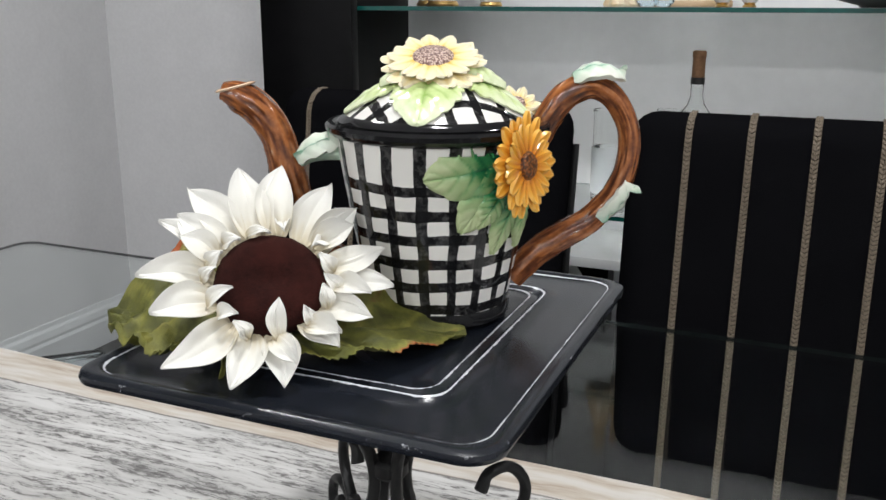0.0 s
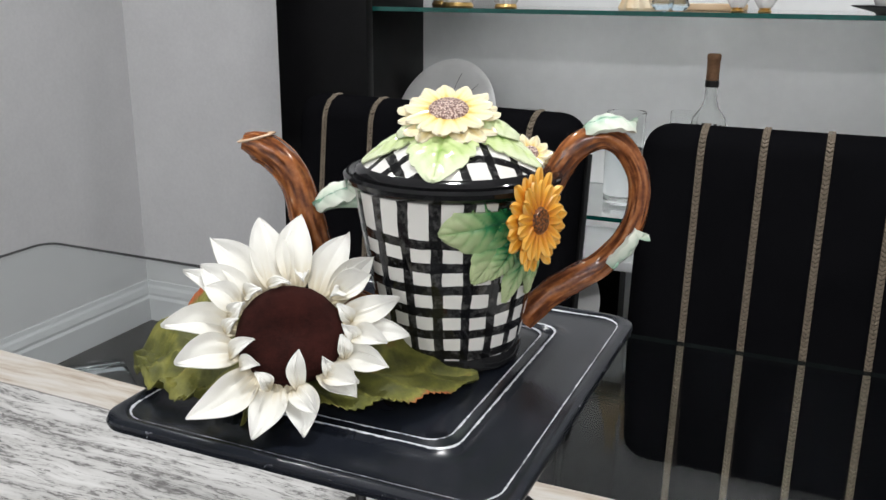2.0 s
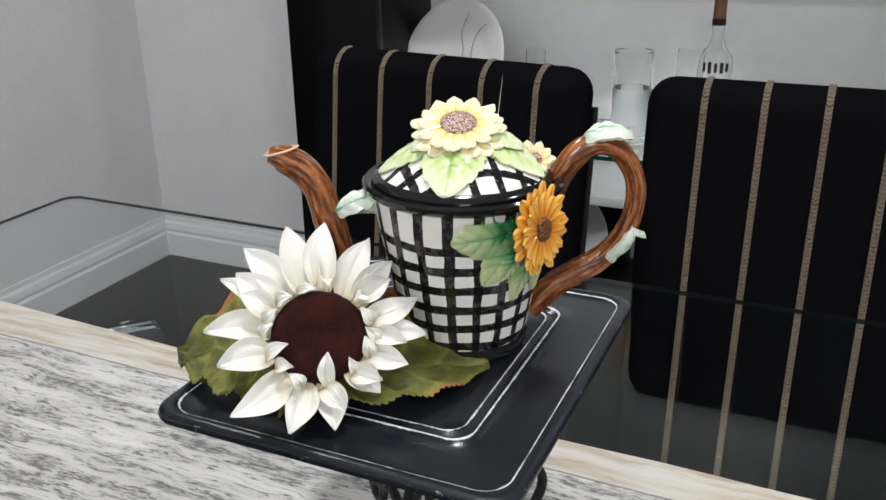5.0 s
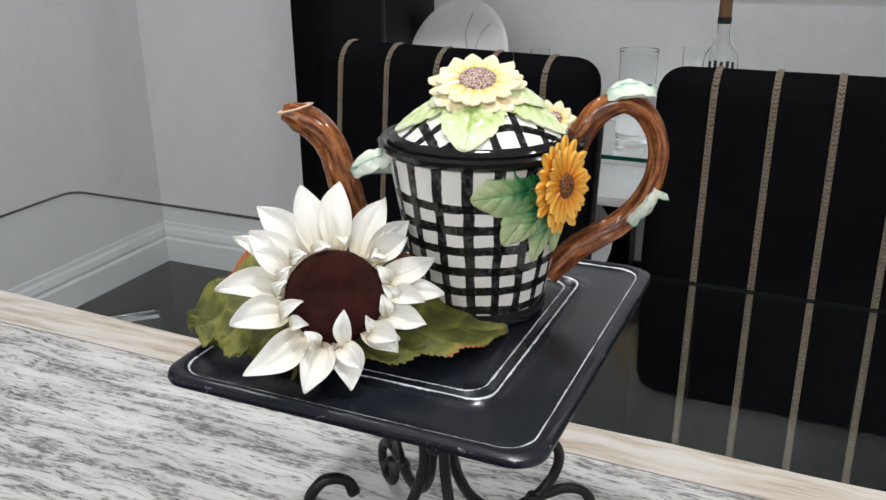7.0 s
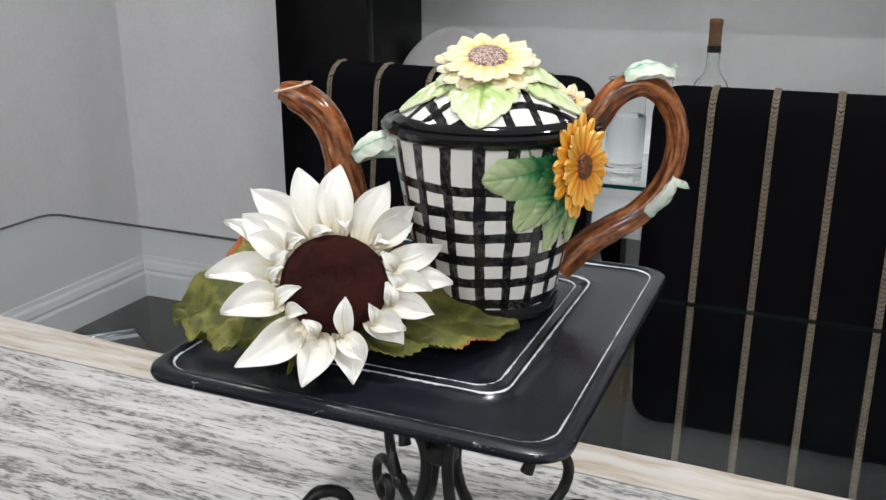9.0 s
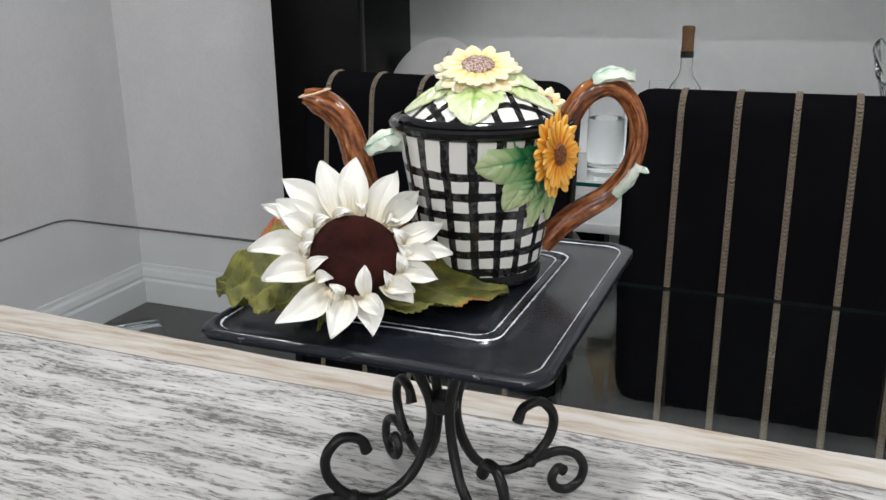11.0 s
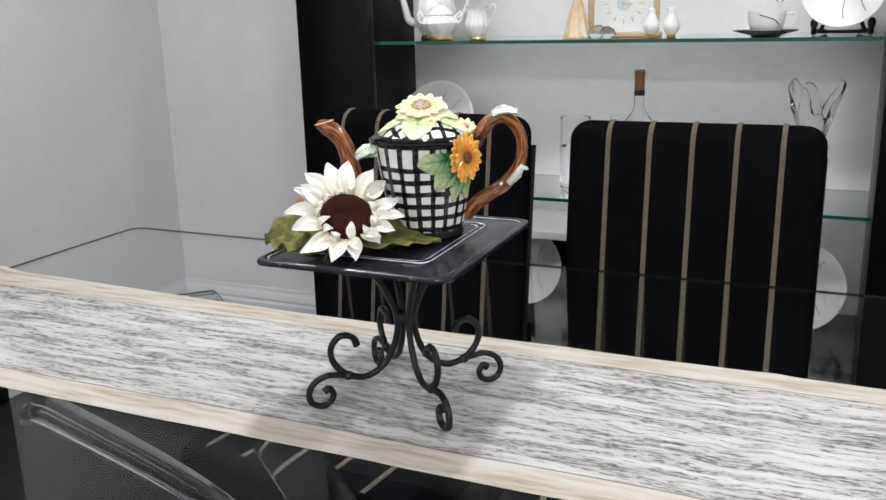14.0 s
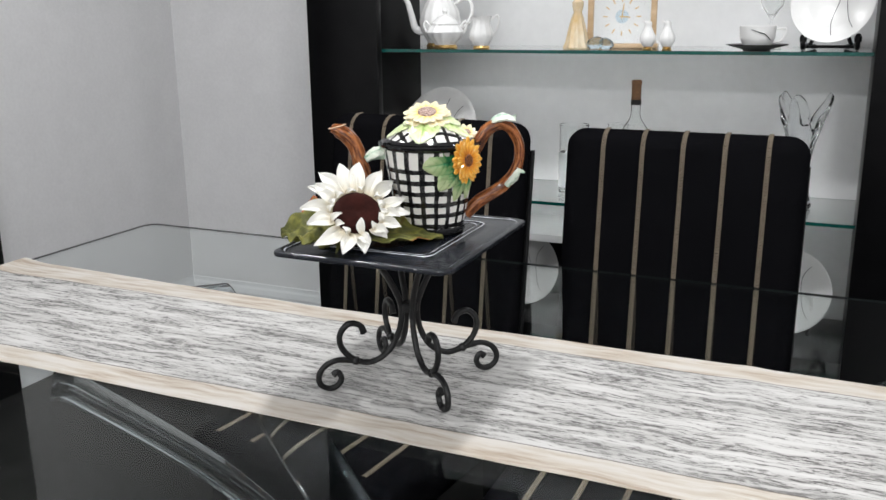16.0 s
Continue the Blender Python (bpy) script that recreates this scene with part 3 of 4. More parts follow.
# ---- cake stand ----
SX, SY, SZ = -0.1470, 0.1388, 0.969
TW, TD = 0.1273, 0.1451
stand = thing("cake_stand", "square black enamelled cake stand with scrolled iron legs, worn edges", "cake stand", pose(SX, SY, 0.7535))
SH = SZ - 0.7535


def tray_loop(d):
    a, b, rc = TW - d, TD - d, max(0.019 - 0.10 * d, 0.0115)
    out = []
    for cx, cy, s in ((a - rc, b - rc, 0), (-(a - rc), b - rc, 1), (-(a - rc), -(b - rc), 2), (a - rc, -(b - rc), 3)):
        for k in range(9):
            t = (s + k / 8) * math.pi / 2
            out.append((cx + rc * math.cos(t), cy + rc * math.sin(t)))
    # extra points along the straight sides
    full = []
    for i, q in enumerate(out):
        n = out[(i + 1) % len(out)]
        full.append(q)
        if i % 9 == 8:
            for k in range(1, 16):
                full.append((q[0] + (n[0] - q[0]) * k / 16, q[1] + (n[1] - q[1]) * k / 16))
    return full


def tray_mesh():
    bm = bmesh.new()
    lay = bm.verts.layers.float.new("wear_glint")
    # third value: paint wear at the outer edge, painted gloss highlight on ridge crests
    rows = [(0.008, -0.0066, 0.0), (0.003, -0.0074, 0.1), (0.0005, -0.0064, 0.36), (0.0, -0.004, 0.34), (0.0008, -0.0016, 0.40), (0.0035, -0.0002, 0.10), (0.0055, 0.0, 0.0), (0.0085, -0.0004, 0.12), (0.0100, -0.0014, 0.70), (0.0118, -0.0020, 0.2), (0.020, -0.0022, 0.0),
            (0.036, -0.0022, 0.0), (0.0425, -0.0021, 0.05), (0.0455, 0.0002, 0.30), (0.0470, 0.0012, 0.78), (0.0485, 0.0002, 0.34), (0.0510, -0.0014, 0.0), (0.0540, -0.0002, 0.30), (0.0553, 0.0005, 0.70), (0.0570, -0.0006, 0.3), (0.063, 0.0008, 0.0), (0.09, 0.0030, 0.0), (0.11, 0.0032, 0.0)]
    loops = []
    for d, z, w in rows:
        ring = []
        for x, y in tray_loop(d):
            v = bm.verts.new((x, y, z + 0.00025 * noise.noise(Vector((x * 40, y * 40, d * 90)))))
            v[lay] = w
            ring.append(v)
        loops.append(ring)
    for a, b in zip(loops, loops[1:]):
        n = len(a)
        for i in range(n):
            bm.faces.new((a[i], a[(i + 1) % n], b[(i + 1) % n], b[i]))
    bm.faces.new(loops[-1])
    bm.faces.new(loops[0][::-1])
    bmesh.ops.recalc_face_normals(bm, faces=bm.faces)
    return bm


part("tray", tray_mesh(), M_TRAY, stand, "black enamelled square tray, paint worn at edges, highlights painted along pressed ridges", m=pose(0, 0, SH, 0.6))
ROD = [(0.064, SH - 0.012), (0.044, 0.178), (0.024, 0.145), (0.0115, 0.112), (0.0145, 0.080), (0.030, 0.050), (0.055, 0.036), (0.080, 0.042), (0.097, 0.060), (0.100, 0.080), (0.088, 0.095), (0.072, 0.092), (0.066, 0.080)]
FOOT = [(0.070, 0.0375), (0.088, 0.042), (0.106, 0.044), (0.122, 0.038), (0.131, 0.025), (0.129, 0.011), (0.117, 0.0042), (0.105, 0.0075), (0.100, 0.018), (0.106, 0.027), (0.112, 0.023)]
for k in range(4):
    turn = pose(0.002, 0.000, 0, 0, 0, 45 + 90 * k + (3 if k % 2 else -3))
    rod = part("leg", tube(smooth_line([(r, 0, z) for r, z in ROD], 6), lambda t: 0.0043 if t < 0.93 else 0.0043 + 0.012 * (t - 0.93), 10, rough=0.10), M_IRON, stand, "", m=turn)
    part("foot_scroll", tube(smooth_line([(r, 0, z) for r, z in FOOT], 6), lambda t: 0.0042 if t < 0.92 else 0.0042 + 0.012 * (t - 0.92), 10, rough=0.10), M_IRON, rod)
    part("weld", lathe([(0, -0.0065), (0.005, -0.0045), (0.0068, 0), (0.005, 0.0045), (0, 0.0065)], 12), M_IRON, rod, m=pose(0.079, 0, 0.0405))
part("collar", lathe([(0.0, 0.104), (0.010, 0.104), (0.0125, 0.107), (0.0125, 0.115), (0.010, 0.118), (0.0, 0.118)], 20), M_IRON, stand, m=pose(0.002, 0.000, 0))
part("mount", box(-0.06, 0.06, -0.06, 0.06, SH - 0.0125, SH - 0.0085, 0.001), M_IRON, stand)

# ---- ceramic teapot ----
POT = pose(-0.122, 0.166, SZ + 0.0044, 0, 0, 26) @ Matrix.Diagonal((0.957, 0.957, 0.957, 1))
TURN = pose(0, 0, 0, 0, 0, 14)
pot = thing("ceramic_teapot", "black and white plaid ceramic teapot with sunflowers and branch handle", "teapot", POT)
BODY = [(0.0, 0.0), (0.0445, 0.0), (0.0480, 0.002), (0.0474, 0.006), (0.0476, 0.008), (0.0482, 0.012), (0.0560, 0.055), (0.0635, 0.098), (0.0662, 0.115), (0.0667, 0.118)]
PH = 0.118


def body_r(z):
    for (r0, z0), (r1, z1) in zip(BODY[2:], BODY[3:]):
        if z0 <= z <= z1:
            return r0 + (r1 - r0) * (z - z0) / (z1 - z0)
    return BODY[-1][0]


part("body", lathe([(r, z) for r, z in BODY if z >= 0.0061] + [(0.0667, PH + 0.001), (0.060, PH + 0.001)], 96), M_PLAID, pot, "plaid painted tapered body", m=TURN)
part("foot_ring", lathe([(0.0, -0.0012), (0.0460, -0.0012), (0.0484, 0.000), (0.0490, 0.004), (0.0486, 0.0085), (0.0465, 0.0092), (0.0, 0.0092)], 96), M_RIM, pot, "glossy black foot ring")
part("rim", lathe([(0.0659, PH + 0.000), (0.0689, PH + 0.001), (0.0706, PH + 0.0025), (0.0728, PH + 0.0045), (0.0732, PH + 0.0075), (0.0714, PH + 0.0095), (0.0681, PH + 0.009), (0.0643, PH + 0.0065), (0.0610, PH + 0.006), (0.0610, PH - 0.006)], 96), M_RIM, pot, "glossy black rolled rim")
LID = [(0.0627, PH + 0.0065), (0.0638, PH + 0.010), (0.0610, PH + 0.0125), (0.0567, PH + 0.0160), (0.0469, PH + 0.0235), (0.0349, PH + 0.0300), (0.0218, PH + 0.0345), (0.0, PH + 0.0365)]


def lid_z(r):
    for (r1, z1), (r0, z0) in zip(LID[1:], LID[2:]):
        if r0 <= r <= r1:
            return z0 + (z1 - z0) * (r - r0) / (r1 - r0)
    return LID[1][1]


lid = part("lid", lathe(LID, 96), M_PLAIDLID, pot, "domed plaid lid", m=TURN)
part("lid_edge", lathe([(0.0616, PH + 0.0062), (0.0649, PH + 0.0075), (0.0656, PH + 0.0100), (0.0641, PH + 0.0122), (0.0605, PH + 0.0140), (0.0594, PH + 0.0130)], 96), M_RIM, lid, "black painted lid edge")


def on_body(ang, z, out):
    a = radians(ang)
    r = body_r(max(0.012, min(z, PH))) + out
    return Vector((r * math.cos(a), r * math.sin(a), z))


def lobed(u, teeth, depth):
    """The rise and notch of a toothed leaf edge, teeth leaning to the tip."""
    x = (u * teeth) % 1
    return 1 + depth * (x ** 0.6 - 0.6 if x < 0.85 else (1 - x) / 0.15 - 0.6)


def veins(u, f, count):
    """0..1, highest along the midrib and the side veins, which sweep to the tip."""
    x = (u * count - abs(f) * 1.5) % 1
    return max(math.exp(-(f / 0.085) ** 2), 0.85 * math.exp(-((x - 0.5) / 0.13) ** 2) * (1 - 0.5 * abs(f)))


def body_leaf(ang0, z0, ang1, z1, width, lift, mat, name="leaf"):
    """A moulded leaf that hugs the body from (ang0, z0) to its tip."""
    dz, da = z1 - z0, (ang1 - ang0) * radians(1) * 0.063
    length = math.hypot(dz, da)
    px, pz = -dz / length, da / length

    def outline(u):
        return width * (math.sin(math.pi * min(1, u ** 0.82 * 0.93 + 0.06)) ** 0.7) * lobed(u, 5, 0.16)

    def place(u, s, f):
        z = min(z0 + dz * u + pz * s, PH - 0.004)
        a = ang0 + (ang1 - ang0) * u + math.degrees(px * s / 0.063)
        groove = veins(u, f, 6)
        out = lift * (1 - 0.6 * f ** 4) * (0.6 + 0.4 * math.sin(math.pi * u)) - 0.0013 * groove + 0.0007 * noise.noise(Vector((u * 5, f * 3, width * 300)))
        return on_body(a, z, max(out, 0.0006))

    def tone(u, f):
        return min(1, max(0, 0.02 + 1.35 * u - 0.2 * u * u - 0.26 * veins(u, f, 6) - 0.10 * abs(f) * (1 - u) + 0.25 * noise.noise(Vector((u * 3, f * 2, width * 170)))))

    return part(name, sheet(place, outline, 56, 20, 0.0014, tone), mat, pot, "", m=TURN)


body_leaf(-70, 0.108, -114, 0.099, 0.0195, 0.0055, M_CLEAF)
body_leaf(-67, 0.106, -94, 0.066, 0.0165, 0.0055, M_CLEAF)
body_leaf(-57, 0.092, -70, 0.049, 0.0125, 0.005, M_CLEAF)
body_leaf(-70, 0.093, -84, 0.068, 0.011, 0.0075, M_CLEAF)
body_leaf(-48, 0.088, -46, 0.050, 0.0110, 0.005, M_CLEAF)


def lid_leaf(ang, r0, r1, width, lift, droop, mat):
    ca, sa = math.cos(radians(ang)), math.sin(radians(ang))

    def outline(u):
        return width * (math.sin(math.pi * min(1, 0.08 + 0.91 * u ** 0.9)) ** 0.7) * lobed(u, 5, 0.14)

    def place(u, s, f):
        r = r0 + (r1 - r0) * u
        x, y = r * ca - s * sa, r * sa + s * ca
        rr = math.hypot(x, y)
        z = lid_z(min(rr, 0.0625)) + lift * (1 - droop * u) * (1 - 0.5 * f * f) + 0.0012 - 0.0012 * veins(u, f, 6) + 0.0008 * noise.noise(Vector((u * 4, f * 3, ang)))
        return Vector((x, y, z))

    def tone(u, f):
        return min(1, max(0, 0.12 + 0.85 * u + 0.22 * abs(f) - 0.22 * veins(u, f, 6) + 0.35 * noise.noise(Vector((u * 2.5, f * 1.8, ang)))))

    part("leaf", sheet(place, outline, 48, 18, 0.0012, tone), mat, lid)


for ang, r0, r1, wd, lift, droop in ((-118, 0.012, 0.0632, 0.0223, 0.004, 0.3), (172, 0.012, 0.0610, 0.0212, 0.004, 0.3), (-38, 0.012, 0.0610, 0.0212, 0.004, 0.3), (60, 0.012, 0.0600, 0.0212, 0.004, 0.3), (115, 0.012, 0.0600, 0.0212, 0.004, 0.3)):
    lid_leaf(ang, r0, r1, wd, lift, droop, M_LLEAF)
for ang, r0, r1, wd, lift, droop in ((-172, 0.006, 0.040, 0.017, 0.013, 0.35), (-28, 0.006, 0.044, 0.017, 0.015, 0.45), (75, 0.006, 0.04, 0.017, 0.013, 0.4)):
    lid_leaf(ang, r0, r1, wd, lift, droop, M_LLEAF)


def ceramic_petal(length, wide, seedn):
    """A thick moulded petal along +x, ridged down the middle."""
    bm = bmesh.new()
    lay = bm.verts.layers.float.new("tone")
    rng = random.Random(seedn)
    bend, tip = rng.uniform(-0.05, 0.10), rng.uniform(0.26, 0.38)
    nu, nv = 10, 8
    for side in (1, -1):
        rows_v = []
        for i in range(nu + 1):
            u = i / nu
            w = wide * (math.sin(math.pi * (0.16 + 0.838 * u)) ** tip)
            line = []
            for j in range(nv + 1):
                f = 2 * j / nv - 1
                z = length * (bend * u * u) + (0.0028 * math.sqrt(max(0, 1 - f * f)) - 0.0010 * math.exp(-(f / 0.22) ** 2) + 0.0003 * math.cos(f * 12)) * (1 if side > 0 else -0.5) * (1 - 0.5 * u)
                v = bm.verts.new((length * u, f * w, z))
                v[lay] = 0.22 + 0.6 * u + 0.2 * abs(f) * u - 0.2 * math.exp(-(f / 0.2) ** 2)
                line.append(v)
            rows_v.append(line)
        for i in range(nu):
            for j in range(nv):
                q = (rows_v[i][j], rows_v[i + 1][j], rows_v[i + 1][j + 1], rows_v[i][j + 1])
                bm.faces.new(q if side > 0 else q[::-1])
    bmesh.ops.remove_doubles(bm, verts=bm.verts, dist=0.00001)
    return bm


def ceramic_flower(parent, m, rows, mat, seed_mat, core, label):
    """Moulded sunflower: a backing disc with rings of ridged petals and a seed disc."""
    r_back = rows[0][1] + 0.006
    disc = lathe([(0, -0.004), (r_back, -0.003), (r_back, 0.001), (0, 0.002)], 24)
    lay = disc.verts.layers.float.new("tone")
    fl = part("sunflower", disc, mat, parent, label, m=TURN @ m)
    rng = random.Random(7)
    for ri, (count, r0, r1, z0, wide, tilt) in enumerate(rows):
        for k in range(count):
            a = math.degrees(2 * math.pi * (k + 0.5 * ri) / count) + rng.uniform(-4, 4)
            part("petal", ceramic_petal((r1 - r0) * rng.uniform(0.93, 1.07), wide * rng.uniform(0.9, 1.08), ri * 40 + k), mat, fl, m=pose(0, 0, z0, 0, 0, a) @ pose(r0, 0, 0, 0, -tilt + rng.uniform(-4, 4), 0))
    part("seed_disc", lathe([(0, -0.004), (core, -0.003), (core, 0.0015), (core * 0.85, 0.0032), (core * 0.45, 0.0040), (0, 0.0036)], 32), seed_mat, fl, "speckled brown seed disc", m=pose(0, 0, rows[-1][3] + 0.0012))
    return fl


ROWS_TOP = [(15, 0.010, 0.0350, 0.0, 0.0074, -6), (13, 0.009, 0.0300, 0.0024, 0.0068, 3)]
up = Vector((-0.13, -0.38, 0.92)).to_track_quat("Z", "Y").to_matrix().to_4x4()
ceramic_flower(pot, Matrix.Translation((-0.005, -0.006, PH + 0.0462)) @ up, ROWS_TOP, M_YELLOW, M_SEEDS, 0.0130, "pale yellow ceramic sunflower knob")
knob = lathe([(0, PH + 0.03), (0.013, PH + 0.032), (0.011, PH + 0.040), (0.014, PH + 0.046), (0, PH + 0.047)], 20)
knob.verts.layers.float.new("tone")
toned(knob, [(v, 0.5) for v in knob.verts])
part("stem", knob, M_CLEAF, lid)
# side sunflower on the body, facing outwards
A, B = radians(-66), radians(-55)
face = Matrix.Translation((0.0775 * math.cos(A), 0.0775 * math.sin(A), 0.1075)) @ Vector((math.cos(B), math.sin(B), 0.10)).to_track_quat("Z", "Y").to_matrix().to_4x4()
ROWS_SIDE = [(19, 0.007, 0.0310, 0.0, 0.0056, 1), (16, 0.006, 0.0250, 0.0014, 0.0050, 7)]
ceramic_flower(pot, face, ROWS_SIDE, M_ORANGE, M_SEEDS2, 0.0085, "orange ceramic sunflower on the body")
A = radians(-8)
face = Matrix.Translation((0.052, -0.006, PH + 0.0165)) @ Vector((-0.05, -0.62, 0.72)).to_track_quat("Z", "Y").to_matrix().to_4x4()
ROWS_SMALL = [(11, 0.004, 0.0170, 0.0, 0.0046, 5), (9, 0.004, 0.0128, 0.0014, 0.0037, 14)]
ceramic_flower(pot, face, ROWS_SMALL, M_YELLOW, M_SEEDS, 0.0055, "small yellow ceramic sunflower at the rim")
A = radians(-67)
part("flower_stem", tube([Vector((r * math.cos(A), r * math.sin(A), 0.108)) for r in (0.052, 0.06, 0.07, 0.0765)], 0.009, 14), M_CLEAF, pot, m=TURN)


def bark(line, radius, parent, name, label, seed=0.0):
    """A branch with ridged, cracked bark along its length."""
    seg, n = 44, len(line)
    bm = tube(line, radius, seg)
    lay = bm.verts.layers.float.new("tone")
    bm.verts.ensure_lookup_table()
    for i in range(n):
        for k in range(seg):
            v = bm.verts[i * seg + k]
            a = 2 * math.pi * k / seg + 0.012 * i
            q = Vector((math.cos(a) * 3.4, math.sin(a) * 3.4, i * 0.075 + seed))
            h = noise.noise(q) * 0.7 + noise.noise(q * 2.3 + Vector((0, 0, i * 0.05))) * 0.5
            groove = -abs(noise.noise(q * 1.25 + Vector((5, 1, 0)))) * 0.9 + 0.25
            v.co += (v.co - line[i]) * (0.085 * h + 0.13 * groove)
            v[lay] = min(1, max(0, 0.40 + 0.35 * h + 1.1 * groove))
    return part(name, bm, M_BARK, parent, label)


HANDLE = [(0.056, 0, 0.104), (0.065, 0, 0.115), (0.073, 0, 0.130), (0.085, 0, 0.1440), (0.101, 0, 0.1490), (0.116, 0, 0.140), (0.126, 0, 0.120), (0.126, 0, 0.097), (0.118, 0, 0.077), (0.103, 0, 0.060), (0.085, 0, 0.049), (0.067, 0, 0.037), (0.050, 0, 0.020)]
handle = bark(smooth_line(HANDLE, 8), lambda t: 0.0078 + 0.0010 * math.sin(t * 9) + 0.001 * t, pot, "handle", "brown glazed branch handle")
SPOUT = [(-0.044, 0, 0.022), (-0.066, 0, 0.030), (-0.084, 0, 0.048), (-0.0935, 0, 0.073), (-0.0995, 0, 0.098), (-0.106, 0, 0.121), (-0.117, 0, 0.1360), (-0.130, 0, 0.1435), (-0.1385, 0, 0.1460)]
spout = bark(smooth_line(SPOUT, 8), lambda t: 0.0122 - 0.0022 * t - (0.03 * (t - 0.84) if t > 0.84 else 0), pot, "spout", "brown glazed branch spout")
mouth = lathe([(0, 0.0), (0.0086, 0.0), (0.0094, 0.0012), (0.0078, 0.0022), (0.0066, 0.0012), (0.0058, -0.001), (0, -0.001)], 28)
lay = mouth.verts.layers.float.new("tone")
for v in mouth.verts:
    v[lay] = 1.25
part("spout_lip", mouth, M_BARK, spout, "pale glazed spout lip", m=Matrix.Translation((-0.1295, 0, 0.1478)) @ pose(0, 0, 0, 0, -14, 0) @ Matrix.Diagonal((1.45, 0.92, 0.8, 1)))


def free_leaf(parent, a, b, normal, width, arch, mat, thick=0.0016, label=""):
    """A small moulded leaf from a to b, arched along the normal."""
    a, b, n = Vector(a), Vector(b), Vector(normal).normalized()
    d = b - a
    side = d.cross(n).normalized()

    def outline(u):
        return width * (math.sin(math.pi * min(1, 0.06 + 0.93 * u)) ** 0.7) * (1 + 0.07 * math.sin(u * 26))

    def place(u, s, f):
        return a + d * u + side * s + n * (arch * math.sin(math.pi * u) - width * 0.30 * f * f - 0.0010 * math.exp(-(f / 0.12) ** 2) + 0.0004 * math.cos(abs(f) * 5 - u * 20))

    def tone(u, f):
        return min(1, 0.35 + 0.4 * abs(f) + 0.25 * u - 0.25 * math.exp(-(f / 0.15) ** 2))

    return part("leaf", sheet(place, outline, 18, 10, thick, tone), mat, parent, label)


free_leaf(handle, (0.089, -0.004, 0.1540), (0.118, -0.002, 0.1545), (-0.1, -0.35, 1), 0.0088, 0.0055, M_TLEAF, 0.004)
free_leaf(handle, (0.108, -0.006, 0.064), (0.1245, -0.005, 0.085), (0.55, -0.65, -0.35), 0.0064, 0.0035, M_TLEAF, 0.004)
free_leaf(pot, (-0.088, -0.006, 0.104), (-0.066, -0.010, 0.1145), (-0.1, -0.75, 0.6), 0.0060, 0.004, M_TLEAF, 0.005)
twig = tube(smooth_line([(-0.097, 0, 0.098), (-0.080, -0.004, 0.1055), (-0.056, -0.008, 0.107)], 6), 0.0046, 12)
twig.verts.layers.float.new("tone")
toned(twig, [(v, 0.45) for v in twig.verts])
part("twig", twig, M_TLEAF, pot)

# ---- silk sunflower ----
FN = Vector((0.409, -0.562, 0.719)).normalized()
FC = Vector((-0.1748, 0.0533, 1.0130))
FM = Matrix.Translation(FC) @ FN.to_track_quat("Z", "Y").to_matrix().to_4x4()
silk = thing("silk_sunflower", "cream white silk sunflower with brown plush centre and green leaves", "artificial flower", FM)


def plush_centre():
    """A domed pad of short pile with a dimple, its outline ragged."""
    bm = lathe([(0, -0.012), (0.020, -0.011), (0.029, -0.005), (0.0310, 0.000), (0.0300, 0.0045), (0.0270, 0.0075), (0.0220, 0.0092), (0.016, 0.0095), (0.010, 0.0088), (0.005, 0.0072), (0.002, 0.0060), (0, 0.0056)], 96)
    for v in bm.verts:
        if v.co.z > -0.004:
            v.co *= 1 + 0.018 * noise.noise(v.co * 260) + 0.012 * noise.noise(v.co * 900)
    return bm


part("centre", plush_centre(), M_PILE, silk, "dark brown plush flower centre")
rng = random.Random(11)


def petal(ab, rb, at, rt, half, z0, z1, arch, twist=0.0, fold=0.5, widest=0.47):
    """A silk petal from its root (angle, radius) to its tip, in degrees and millimetres; arch lifts its middle."""
    root = Vector((rb * math.cos(radians(ab)), rb * math.sin(radians(ab)), z0)) * 0.001
    tip = Vector((rt * math.cos(radians(at)), rt * math.sin(radians(at)), z1)) * 0.001
    along = tip - root
    side = Vector((0, 0, 1)).cross(along).normalized()
    out = along.cross(side).normalized()
    wide, ph = half * 0.001, rng.uniform(0, 6.28)
    bend = rng.uniform(-0.10, 0.10)
    k = math.log(0.5) / math.log(widest)

    def outline(u):
        return wide * max(0.30 * (1 - u) ** 2 + math.sin(math.pi * u ** k) ** 0.78 * (1 - 0.16 * u * u), 0.02)

    def place(u, s, f):
        hump = math.sin(math.pi * u)
        z = arch * 0.001 * hump + wide * (fold * (abs(f) ** 1.6 - 0.35)) * hump ** 0.7
        z += -0.0008 * math.exp(-(f / 0.09) ** 2) * (1 - u) + 0.00035 * math.sin(f * 9 + ph) * hump
        z += 0.0016 * math.sin(u * 6 + ph) * f * u + 0.0013 * noise.noise(Vector((u * 3, f * 1.6, ph))) + 0.0007 * noise.noise(Vector((u * 2.2, f * 6, ph + 3)))
        z += twist * s * u
        s += bend * along.length * hump
        return root + along * u + side * s + out * z

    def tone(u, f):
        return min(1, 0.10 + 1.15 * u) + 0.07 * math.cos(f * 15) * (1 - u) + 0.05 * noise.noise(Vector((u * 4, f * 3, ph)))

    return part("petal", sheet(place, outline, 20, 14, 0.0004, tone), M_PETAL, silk)


